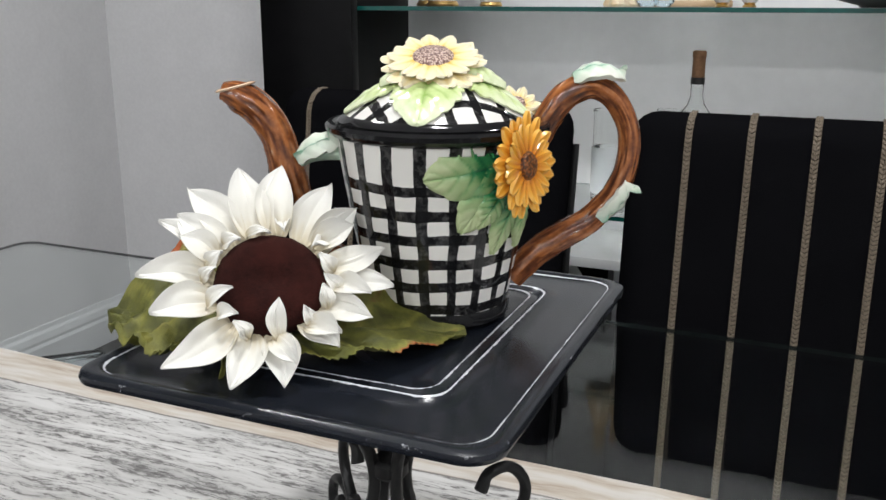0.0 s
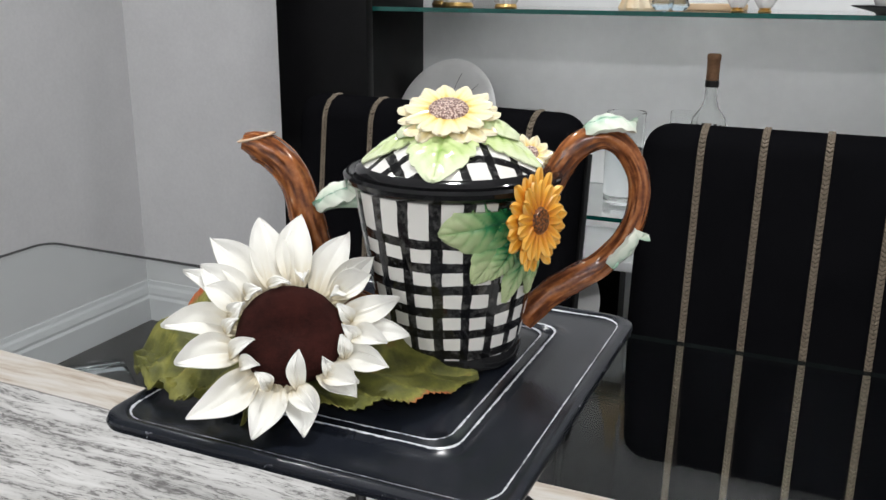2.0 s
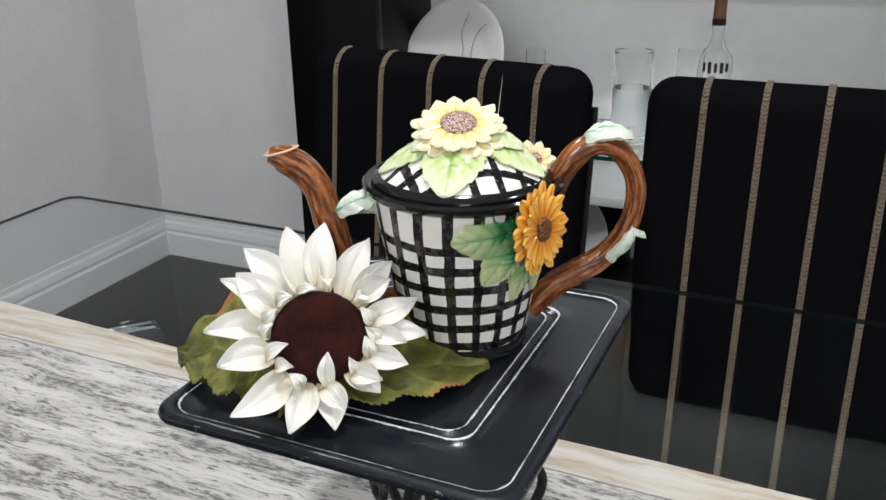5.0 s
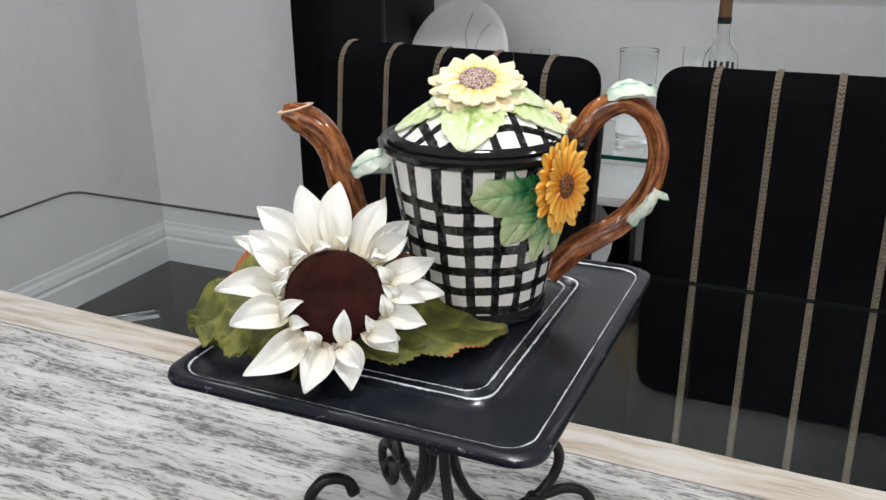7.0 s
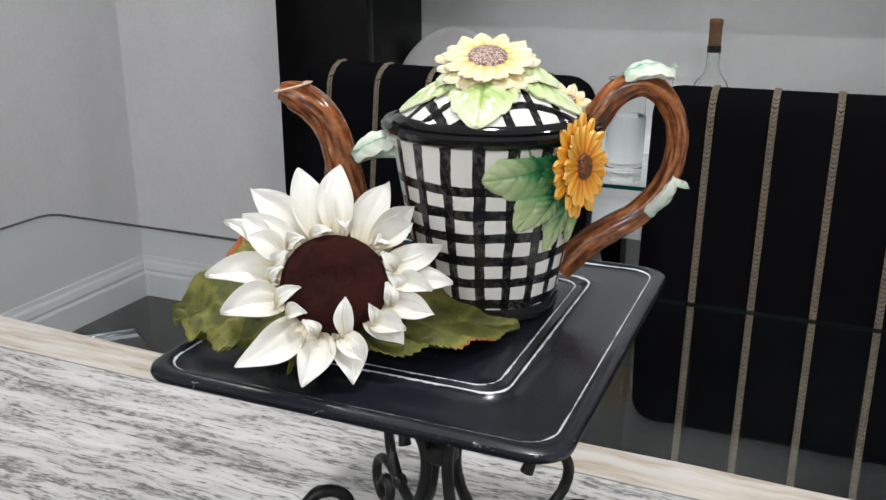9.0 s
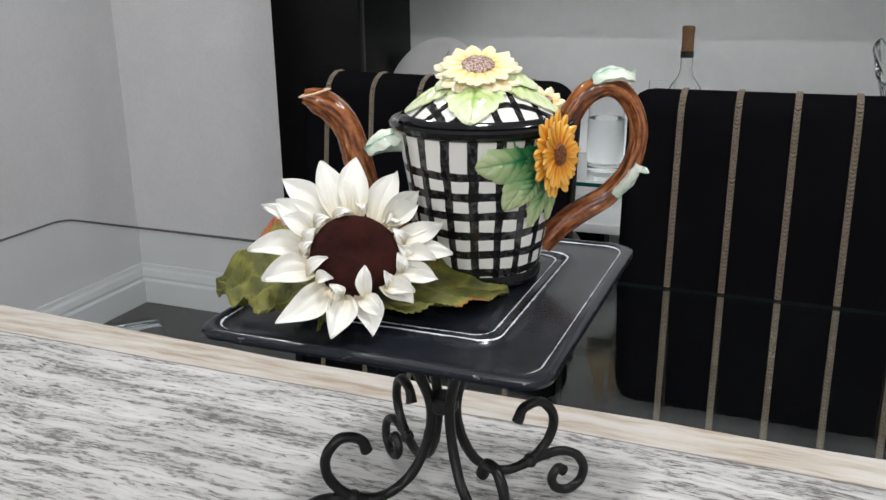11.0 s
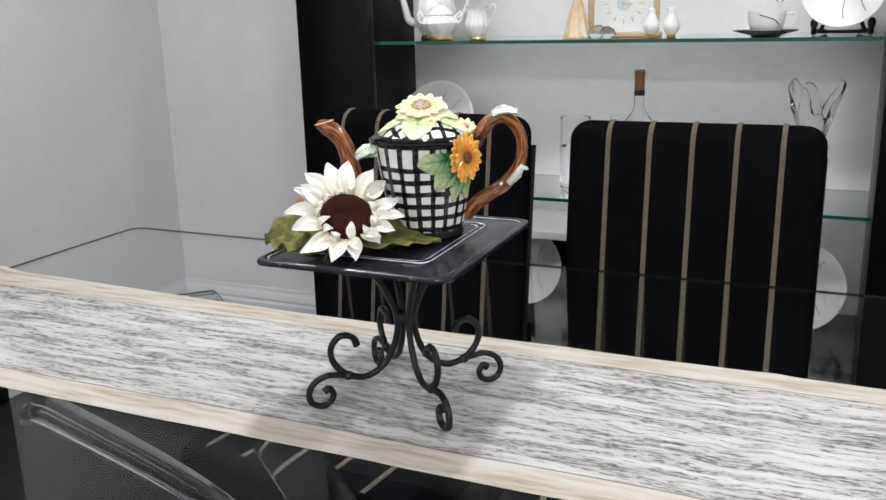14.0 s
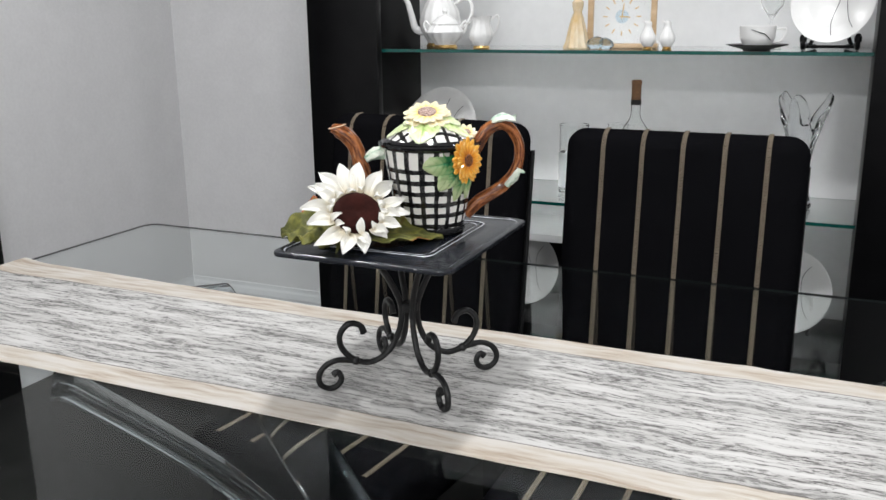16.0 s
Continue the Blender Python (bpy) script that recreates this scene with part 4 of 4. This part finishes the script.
OUTER = [
    (101, 30, 100, 81, 12.0, 2.5), (79, 31, 82, 81, 11.3, 4.0), (54, 31, 59, 77, 11.5, 2.5), (37, 32, 42, 72, 9.5, 1.5),
    (15, 32, 16, 69.5, 9.8, 3.5), (-9, 32, -5, 69, 9.6, 2.0), (-32, 31, -25, 60, 8.8, 3.5), (-58, 30, -51, 54, 9.6, 4.5),
    (-90, 31, -87, 62, 10.6, 3.0), (-112, 32, -112, 65, 10.8, 2.0), (-133, 31, -142, 74.5, 11.2, 3.0), (-163, 32, -169, 66, 11.5, 2.5),
    (168, 32, 171, 73, 10.8, 1.5), (149, 32, 136, 69, 12.5, 3.5), (145, 34, 142, 76, 8.5, -1.0), (123, 31, 123, 80, 11.6, 1.5),
]
for k, (ab, rb, at, rt, half, lift) in enumerate(OUTER):
    petal(ab, rb - 2, at, rt, half * 0.9, lift - 2.5, 0.6 * lift, rng.uniform(2.0, 5.0), rng.uniform(-0.25, 0.25), rng.uniform(0.25, 0.6))
# a second layer laid on some of the outer petals, shorter and folded
for ab, rb, at, rt, half, fold in ((40, 33, 34, 60, 7.5, 0.8), (-6, 33, -12, 56, 6.5, 0.8), (-90, 33, -78, 52, 6.5, 0.6), (-60, 32, -44, 50, 6.0, 0.9), (150, 33, 146, 58, 8.0, 0.6)):
    petal(ab, rb, at, rt, half, 3.0, 6.0, 4.0, rng.uniform(-0.4, 0.4), fold)
# short petals that curl in over the rim of the centre
INNER = [
    (111, 34, 88, 29, 4.0), (76, 38, 74, 32, 4.0), (135, 36, 121, 30, 5.0), (160, 37, 145, 31, 4.5), (175, 37, 165, 30, 3.8), (-161, 37, -161, 22, 5.0),
    (-147, 36, -132, 28, 4.6), (-112, 36, -129, 33, 4.6), (-85, 36, -77, 16, 5.2), (-55, 34, -49, 26, 3.6), (-32, 35, -13, 29, 4.4), (-14, 37, -1, 30, 4.2), (7, 36, 25, 31, 4.6), (38, 40, 37, 31, 4.2),
]
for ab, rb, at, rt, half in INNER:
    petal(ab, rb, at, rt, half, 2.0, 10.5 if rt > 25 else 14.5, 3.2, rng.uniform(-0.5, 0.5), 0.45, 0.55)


def silk_leaf(a, mid, b, width, roll, blush, crumple, label):
    inv = FM.inverted()
    line = smooth_line([a, mid, b], 12)

    def outline(u):
        return width * (math.sin(math.pi * min(1, 0.05 + 0.945 * u ** 0.85)) ** 0.8) * (1 + 0.032 * (2 * ((u * 28) % 1) - 1))

    def place(u, s, f):
        i = min(int(u * (len(line) - 1)), len(line) - 2)
        q = line[i].lerp(line[i + 1], u * (len(line) - 1) - i)
        d = (line[-1] - line[0])
        side = Vector((-d.y, d.x, 0)).normalized() * math.cos(radians(roll)) + Vector((0, 0, math.sin(radians(roll))))
        z = 0.0030 * crumple * math.sin(abs(f) * 6 - u * 26) * (0.3 + abs(f)) + 0.005 * crumple * noise.noise(Vector((u * 5, f * 2.5, width * 70))) + 0.0022 * crumple * noise.noise(Vector((u * 17, f * 7, width * 70))) + 0.010 * f * f * math.sin(math.pi * u) - 0.0018 * math.exp(-(f / 0.08) ** 2)
        return inv @ (q + side * s + Vector((0, 0, z)))

    def tone(u, f):
        edge = max(0, abs(f) - 0.80) / 0.2
        blot = max(0, noise.noise(Vector((u * 3.2 + width * 90, f * 1.2, 0.4)))) * 1.9
        vein = math.exp(-((abs(f) * 6 - u * 26 + 40) % (2 * math.pi) - math.pi) ** 2 / 0.25)
        return min(1, 0.36 + 0.10 * abs(f) + 0.30 * vein + 0.25 * math.exp(-(f / 0.06) ** 2) + edge * blot * 0.7 + (0.3 * blot * abs(f) if u > 0.45 else 0) - 0.1 + 0.22 * noise.noise(Vector((u * 9, f * 4, width * 50))) + (0.75 * max(0, 1 - abs(u - 0.66) / 0.24) * max(0, f * blush - 0.72) / 0.28))

    return part("leaf", sheet(place, outline, 112, 20, 0.0005, tone), M_SLEAF, silk, label)


silk_leaf((-0.178, 0.049, 0.987), (-0.132, 0.088, 0.985), (-0.0880, 0.130, 0.9735), 0.045, 14, -1, 0.48, "green silk leaf with orange edge")
silk_leaf((-0.190, 0.064, 0.985), (-0.240, 0.056, 0.990), (-0.288, 0.046, 0.982), 0.044, -34, -1, 1.3, "green silk leaf with reddish edge")
silk_leaf((-0.180, 0.063, 0.979), (-0.187, 0.042, 0.9760), (-0.190, 0.026, 0.9740), 0.011, 0, 1, 0.8, "small reddish silk leaf")
part("calyx", lathe([(0, -0.024), (0.010, -0.024), (0.020, -0.014), (0.026, -0.006), (0, -0.006)], 24), M_SLEAF, silk)

# ---- inside the display cabinet ----
S1, S2, SB = 1.1622, 0.7452, 0.3852
cub = thing("white_cubby", "white box shelf with a dark open compartment inside the cabinet", "shelf unit")
part("top_board", box(KX0 + 0.002, -0.26, 1.50, KY1 - 0.002, 0.612, 0.634, 0.001), M_BACK, cub)
part("side_board", box(KX0 + 0.002, KX0 + 0.026, 1.50, KY1 - 0.002, SB, 0.6115, 0.001), M_BACK, cub)
part("lining", box(KX0 + 0.027, -0.341, 1.70, KY1 - 0.003, SB, 0.6115), M_BLACK, cub, "black back of the compartment")


def line_on_plate(parent, r, pts, z, width=0.0012):
    part("line", tube(smooth_line([(x * r, y * r, z) for x, y in pts], 6), width * 0.6, 6, flat=0.5), M_INK, parent, "thin black curved line")


def plate(x, y, z, r, lean, turn, label, m=None):
    """A coupe plate leaning back, lowest point at z."""
    c = math.cos(radians(lean))
    mt = m or Matrix.Translation((x, y, z + r * c + 0.003)) @ pose(0, 0, 0, 90 - lean, 0, turn)
    t = thing("porcelain_plate", label, "plate", mt)
    part("dish", lathe([(0, -0.004), (r * 0.55, -0.004), (r * 0.6, -0.001), (r * 0.97, 0.015), (r, 0.0175), (r * 0.985, 0.0185), (r * 0.9, 0.0165), (r * 0.62, 0.0055), (r * 0.56, 0.002), (0, 0.001)], 64), M_PORC, t)
    line_on_plate(t, r, [(0.18, 0.93), (0.05, 0.5), (0.16, 0.1), (0.02, -0.45), (0.08, -0.93)], 0.012)
    line_on_plate(t, r, [(0.60, 0.73), (0.36, 0.45), (0.33, 0.1), (0.42, -0.4), (0.62, -0.72)], 0.0125)
    return t


def easel(x, y, z, w):
    t = thing("plate_easel", "small black wooden plate easel on a shelf", "plate stand", pose(x, y, z))
    for s in (-1, 1):
        part("leg", tube(smooth_line([(s * w, -0.055, 0.030), (s * w, -0.062, 0.012), (s * w, -0.045, 0.006), (s * w * 0.9, 0.0, 0.010), (s * w * 0.6, 0.05, 0.006)], 5), 0.006, 8), M_BLACK, t)
        part("hook", lathe([(0, -0.010), (0.008, -0.008), (0.009, 0.004), (0.005, 0.012), (0, 0.014)], 12), M_BLACK, t, m=pose(s * w, -0.056, 0.028))
        part("upright", tube(smooth_line([(s * w * 0.8, 0.0, 0.008), (s * w * 0.5, 0.035, 0.05), (0, 0.055, 0.10)], 5), 0.005, 8), M_BLACK, t)
    part("bar", tube([Vector((-w, -0.02, 0.008)), Vector((w, -0.02, 0.008))], 0.004, 8), M_BLACK, t)
    return t


plate(0.336, 1.535, S1 + 0.012, 0.098, 14, -10, "white porcelain plate with black curved lines on an easel")
easel(0.336, 1.575, S1, 0.062)
plate(-0.760, 1.610, S2 + 0.010, 0.147, 21, -14, "large white porcelain plate with thin black lines, behind the chair")
easel(-0.760, 1.70, S2, 0.07)
plate(-0.765, 1.500, S2 + 0.002, 0.086, 18, -14, "small white porcelain plate leaning before a larger one")
plate(0.284, 1.60, SB + 0.004, 0.122, 12, -8, "white porcelain plate with a wavy black line, low in the cabinet")
easel(0.284, 1.645, SB, 0.065)
plate(-0.462, 1.58, SB + 0.002, 0.116, 10, -8, "plain white porcelain plate standing in the compartment")


def arc_handle(parent, pts, r, mat=None, label=""):
    part("handle", tube(smooth_line(pts, 7), r, 10), mat or M_PORC, parent, label)


def fluted(profile, n, depth, seg=72):
    bm = lathe(profile, seg)
    for v in bm.verts:
        a = math.atan2(v.co.y, v.co.x)
        k = 1 + depth * math.cos(n * a)
        v.co.x *= k
        v.co.y *= k
    return bm


# white and gilt tea set
t = thing("porcelain_teapot", "large white fluted porcelain teapot with gilt foot on glass shelf", "teapot", pose(-0.752, 1.60, S1, 0, 0, 15), "white tea set")
part("body", fluted([(0, 0.012), (0.036, 0.012), (0.040, 0.02), (0.058, 0.05), (0.062, 0.075), (0.056, 0.105), (0.040, 0.135), (0.034, 0.145), (0, 0.145)], 14, 0.025), M_PORC, t)
part("foot", lathe([(0, 0), (0.040, 0), (0.042, 0.004), (0.036, 0.013), (0, 0.013)], 40), M_GOLD, t, "gilt foot band")
part("lid", lathe([(0.036, 0.144), (0.034, 0.152), (0.022, 0.166), (0.006, 0.172), (0.006, 0.178), (0.010, 0.184), (0.006, 0.192), (0, 0.194)], 40), M_PORC, t)
part("spout", tube(smooth_line([(-0.050, 0, 0.045), (-0.075, 0, 0.055), (-0.086, 0, 0.09), (-0.098, 0, 0.13), (-0.112, 0, 0.150)], 7), lambda u: 0.013 - 0.006 * u, 12), M_PORC, t)
arc_handle(t, [(0.045, 0, 0.125), (0.08, 0, 0.14), (0.098, 0, 0.11), (0.085, 0, 0.07), (0.056, 0, 0.05)], 0.0055)
t = thing("sugar_bowl", "white fluted porcelain sugar bowl with lid and two handles", "sugar bowl", pose(-0.684, 1.485, S1, 0, 0, 15) @ Matrix.Diagonal((1.22, 1.22, 1.22, 1)), "white tea set")
part("body", fluted([(0, 0.008), (0.024, 0.008), (0.027, 0.013), (0.040, 0.026), (0.044, 0.038), (0.037, 0.050), (0.030, 0.056), (0, 0.056)], 12, 0.03), M_PORC, t)
part("foot", lathe([(0, 0), (0.028, 0), (0.029, 0.003), (0.025, 0.009), (0, 0.009)], 40), M_GOLD, t, "gilt foot band")
part("lid", lathe([(0.033, 0.056), (0.031, 0.060), (0.018, 0.072), (0.005, 0.077), (0.0045, 0.081), (0.007, 0.085), (0.004, 0.091), (0, 0.093)], 40), M_PORC, t)
for s in (-1, 1):
    arc_handle(t, [(s * 0.034, 0, 0.048), (s * 0.046, 0, 0.062), (s * 0.051, 0, 0.054), (s * 0.046, 0, 0.040), (s * 0.042, 0, 0.034)], 0.0028)
t = thing("cream_jug", "white fluted porcelain cream jug with gilt foot", "jug", pose(-0.575, 1.49, S1, 0, 0, 15), "white tea set")
part("body", fluted([(0, 0.008), (0.020, 0.008), (0.023, 0.012), (0.033, 0.032), (0.033, 0.045), (0.026, 0.066), (0.027, 0.082), (0.031, 0.090), (0.029, 0.090), (0.024, 0.080), (0.024, 0.066), (0.030, 0.045), (0.028, 0.030), (0, 0.016)], 12, 0.03), M_PORC, t)
part("foot", lathe([(0, 0), (0.023, 0), (0.024, 0.003), (0.021, 0.009), (0, 0.009)], 40), M_GOLD, t, "gilt foot band")
arc_handle(t, [(0.026, 0, 0.078), (0.044, 0, 0.092), (0.050, 0, 0.076), (0.042, 0, 0.052), (0.033, 0, 0.04)], 0.0028)

# lady figurine as one plain shape
fig = lathe([(0, 0), (0.034, 0), (0.036, 0.005), (0.030, 0.018), (0.024, 0.05), (0.016, 0.082), (0.011, 0.098), (0.015, 0.112), (0.016, 0.124), (0.008, 0.132), (0.010, 0.142), (0.009, 0.152), (0, 0.157)], 40)
for v in fig.verts:
    if v.co.z < 0.09:
        a = math.atan2(v.co.y, v.co.x)
        k = 1 + 0.09 * math.sin(a * 9 + v.co.z * 20)
        v.co.x *= k
        v.co.y *= k
M_FIG = grain_mat("cream_gilt_glaze", (0.62, 0.42, 0.18), (0.82, 0.74, 0.58), 0.25, scale=34, stretch=(1, 1, 0.5), relief=0.05)
f = part("figurine", fig, M_FIG, None, m=pose(-0.300, 1.505, S1))
tagged(f, "cream and gold porcelain figurine on the glass shelf", "figurine")

# glass clock
M_BLUE = glass_mat("blue_glass", (0.72, 0.84, 0.92), 0.2, 1.2)
M_AMBER = grain_mat("amber_wood", (0.45, 0.30, 0.16), (0.62, 0.45, 0.28), 0.3, scale=60, stretch=(0.2, 1, 1))
t = thing("glass_clock", "clear glass mantel clock with gilt hands and pillars", "clock", pose(-0.196, 1.58, S1, 0, 0, 8))
part("base", box(-0.10, 0.10, -0.028, 0.028, 0, 0.0135, 0.003), M_AMBER, t, "amber base")
g = part("pane", box(-0.076, 0.076, -0.003, 0.003, 0.014, 0.16, 0.001), M_THIN, t, "clear glass pane")
g.visible_shadow = False
for s in (-0.085, 0.085):
    part("pillar", box(s - 0.008, s + 0.008, -0.010, 0.010, 0.014, 0.16, 0.002), M_AMBER, t, "beige pillar")
for k in range(12):
    a = 2 * math.pi * k / 12
    part("hour_mark", box(-0.0013, 0.0013, -0.0010, 0.0010, -0.006, 0.006), M_GOLD, t, m=pose(0.045 * math.sin(a), -0.0045, 0.085 + 0.045 * math.cos(a)) @ pose(0, 0, 0, 0, math.degrees(a), 0))
part("hand", box(-0.0012, 0.0012, -0.0008, 0.0008, -0.006, 0.034), M_GOLD, t, m=pose(0, -0.0055, 0.085, 0, 8, 0))
part("hand", box(-0.0015, 0.0015, -0.0008, 0.0008, -0.006, 0.022), M_GOLD, t, m=pose(0, -0.0070, 0.085, 0, 95, 0))
part("dial", lathe([(0, -0.001), (0.016, -0.001), (0.018, 0), (0.016, 0.001), (0, 0.001)], 32), M_BLUE, t, "pale blue glass dial centre", m=pose(0, -0.0042, 0.085, 90, 0, 0))


def bird(x, y, s, turn):
    bm = lathe([(0, 0), (0.009, 0.001), (0.015, 0.010), (0.013, 0.020), (0.006, 0.027), (0, 0.029)], 24)
    for v in bm.verts:
        v.co.x *= 1.35
        v.co.x += 0.25 * max(0, v.co.z - 0.012)
    bmesh.ops.scale(bm, vec=(s, s, s), verts=bm.verts)
    b = part("glass_bird", bm, M_BLUE, None, m=pose(x, y, S1, 0, 0, turn))
    tagged(b, "small pale blue glass bird ornament on the shelf", "ornament", "glass birds")
    return b


bird(-0.248, 1.50, 1.2, 20)
bird(-0.215, 1.49, 1.1, 160)


def shaker(x, label):
    t = thing("salt_shaker", label, "shaker", pose(x, 1.49, S1), "salt and pepper")
    part("body", fluted([(0, 0.008), (0.011, 0.008), (0.014, 0.012), (0.021, 0.024), (0.020, 0.036), (0.011, 0.054), (0.0085, 0.062), (0.010, 0.066), (0.008, 0.072), (0, 0.076)], 10, 0.03, 40), M_PORC, t)
    part("foot", lathe([(0, 0), (0.012, 0), (0.013, 0.002), (0.009, 0.006), (0.012, 0.009), (0, 0.009)], 24), M_GOLD, t, "gilt foot")
    part("spout", tube([Vector((-0.006, 0, 0.069)), Vector((-0.014, 0, 0.074))], 0.0025, 8), M_PORC, t)


shaker(-0.105, "white porcelain salt shaker with gilt foot")
shaker(-0.055, "white porcelain pepper shaker with gilt foot")

t = thing("saucer", "black ceramic saucer under a white teacup", "saucer", pose(0.168, 1.49, S1))
part("dish", lathe([(0, 0), (0.032, 0), (0.036, 0.004), (0.074, 0.014), (0.075, 0.016), (0.070, 0.0155), (0.034, 0.0075), (0, 0.006)], 56), M_IRON, t)
t = thing("teacup", "white porcelain teacup with black curved line on black saucer", "cup", pose(0.168, 1.49, S1 + 0.0062, 0, 0, 12))
part("bowl", lathe([(0, 0), (0.022, 0), (0.034, 0.008), (0.042, 0.026), (0.043, 0.046), (0.044, 0.054), (0.042, 0.054), (0.041, 0.046), (0.040, 0.026), (0.032, 0.011), (0, 0.005)], 48), M_PORC, t)
arc_handle(t, [(0.042, 0, 0.045), (0.064, 0, 0.048), (0.066, 0, 0.036), (0.056, 0, 0.018), (0.039, 0, 0.015)], 0.0028)
part("line", tube(smooth_line([(0.044 * math.cos(radians(a)), 0.044 * math.sin(radians(a)), z) for a, z in ((-118, 0.046), (-95, 0.040), (-72, 0.034), (-52, 0.020))], 5), 0.0010, 6), M_INK, t, "thin black curved line")


def glassware(name, label, cat, x, y, z, profile, seg=40, flutes=0, depth=0.0):
    t = thing(name, label, cat, pose(x, y, z))
    bm = fluted(profile, flutes, depth, seg) if flutes else lathe(profile, seg)
    g = part("bowl" if cat != "bottle" else "body", bm, M_THIN, t)
    g.visible_shadow = False
    return t


WINE = [(0, 0), (0.030, 0), (0.030, 0.002), (0.006, 0.005), (0.0035, 0.015), (0.0035, 0.075), (0.010, 0.085), (0.027, 0.110), (0.031, 0.135), (0.028, 0.170), (0.0268, 0.170), (0.0295, 0.135), (0.0255, 0.111), (0.006, 0.088), (0, 0.087)]
glassware("wine_glass", "clear stemmed wine glass on the upper shelf", "glass", 0.186, 1.64, S1, WINE)
glassware("wine_glass", "clear stemmed wine glass low in the cabinet", "glass", -0.215, 1.56, SB, WINE)
JAR = [(0, 0), (0.038, 0), (0.041, 0.003), (0.041, 0.19), (0.043, 0.20), (0.0418, 0.202), (0.0412, 0.20), (0.0396, 0.19), (0.0396, 0.010), (0, 0.008)]
t = glassware("glass_vase", "tall clear cylinder glass vase with frosted lower band", "vase", -0.325, 1.59, S2, JAR, 48)
M_FROST = glass_mat("frosted_glass", (0.93, 0.96, 0.97), 0.35)
f = part("frosted_band", lathe([(0.0412, 0.02), (0.0425, 0.022), (0.0425, 0.12), (0.0412, 0.122)], 48), M_FROST, t, "frosted band")
f.visible_shadow = False
TUMBLER = [(0, 0), (0.020, 0), (0.0225, 0.003), (0.0225, 0.19), (0.0220, 0.1905), (0.0215, 0.19), (0.0213, 0.012), (0, 0.010)]
glassware("tumbler", "tall narrow clear drinking glass", "glass", -0.555, 1.60, S2, TUMBLER)
glassware("tumbler", "tall narrow clear drinking glass beside the bottle", "glass", -0.215, 1.66, S2, [(r * 1.25, z * 1.05) for r, z in TUMBLER])
# bottle
t = glassware("glass_bottle", "clear glass bottle with brown cork and dark collar", "bottle", -0.156, 1.62, S2, [(0, 0), (0.034, 0), (0.037, 0.004), (0.037, 0.19), (0.034, 0.205), (0.018, 0.228), (0.0135, 0.245), (0.0135, 0.29), (0.0115, 0.29), (0.0115, 0.245), (0.016, 0.227), (0.032, 0.203), (0.0345, 0.19), (0.0345, 0.010), (0, 0.008)], 40)
t.scale.z = 0.957
M_CORK = grain_mat("cork", (0.16, 0.075, 0.035), (0.30, 0.16, 0.08), 0.7, scale=140, relief=0.4)
part("cork", lathe([(0, 0.285), (0.0132, 0.285), (0.0132, 0.329), (0.0142, 0.331), (0.0142, 0.341), (0.012, 0.344), (0, 0.344)], 28), M_CORK, t, "brown cork stopper")
part("collar", lathe([(0.0138, 0.272), (0.0146, 0.273), (0.0146, 0.286), (0.0136, 0.287)], 28), M_INK, t, "dark collar")
for k, (h, w) in enumerate(((0.020, 0.003), (0.026, 0.0035), (0.021, 0.003), (0.024, 0.0035), (0.018, 0.003))):
    a = radians(-118 + k * 19)
    part("letter_bar", box(-w, w, -0.0006, 0.0006, -h / 2, h / 2), M_INK, t, "dark lettering bar", m=pose(0.0376 * math.cos(a), 0.0376 * math.sin(a), 0.184, 0, 0, math.degrees(a) + 90))


def crystal_vase():
    t = thing("crystal_vase", "heavy clear crystal vase with three flaring leaf lips", "vase", pose(0.285, 1.62, S2, 0, 0, 20))
    prof = [(0, 0), (0.036, 0), (0.040, 0.006), (0.030, 0.05), (0.026, 0.10), (0.032, 0.15), (0.045, 0.20), (0.064, 0.255), (0.070, 0.285), (0.066, 0.287), (0.052, 0.25), (0.036, 0.20), (0.022, 0.15), (0.014, 0.10), (0, 0.08)]
    bm = lathe(prof, 72)
    for v in bm.verts:
        a = math.atan2(v.co.y, v.co.x)
        h = max(0, v.co.z - 0.13) / 0.155
        lobe = math.cos(3 * a)
        k = (1 - 0.2 * h) * (1 + 0.32 * h * lobe) + 0.06 * math.sin(9 * a + v.co.z * 60)
        v.co.x *= k
        v.co.y *= k
        v.co.z += h * h * 0.045 * (lobe - 0.6)
    g = part("bowl", bm, M_CRYSTAL, t)
    g.visible_shadow = False


crystal_vase()
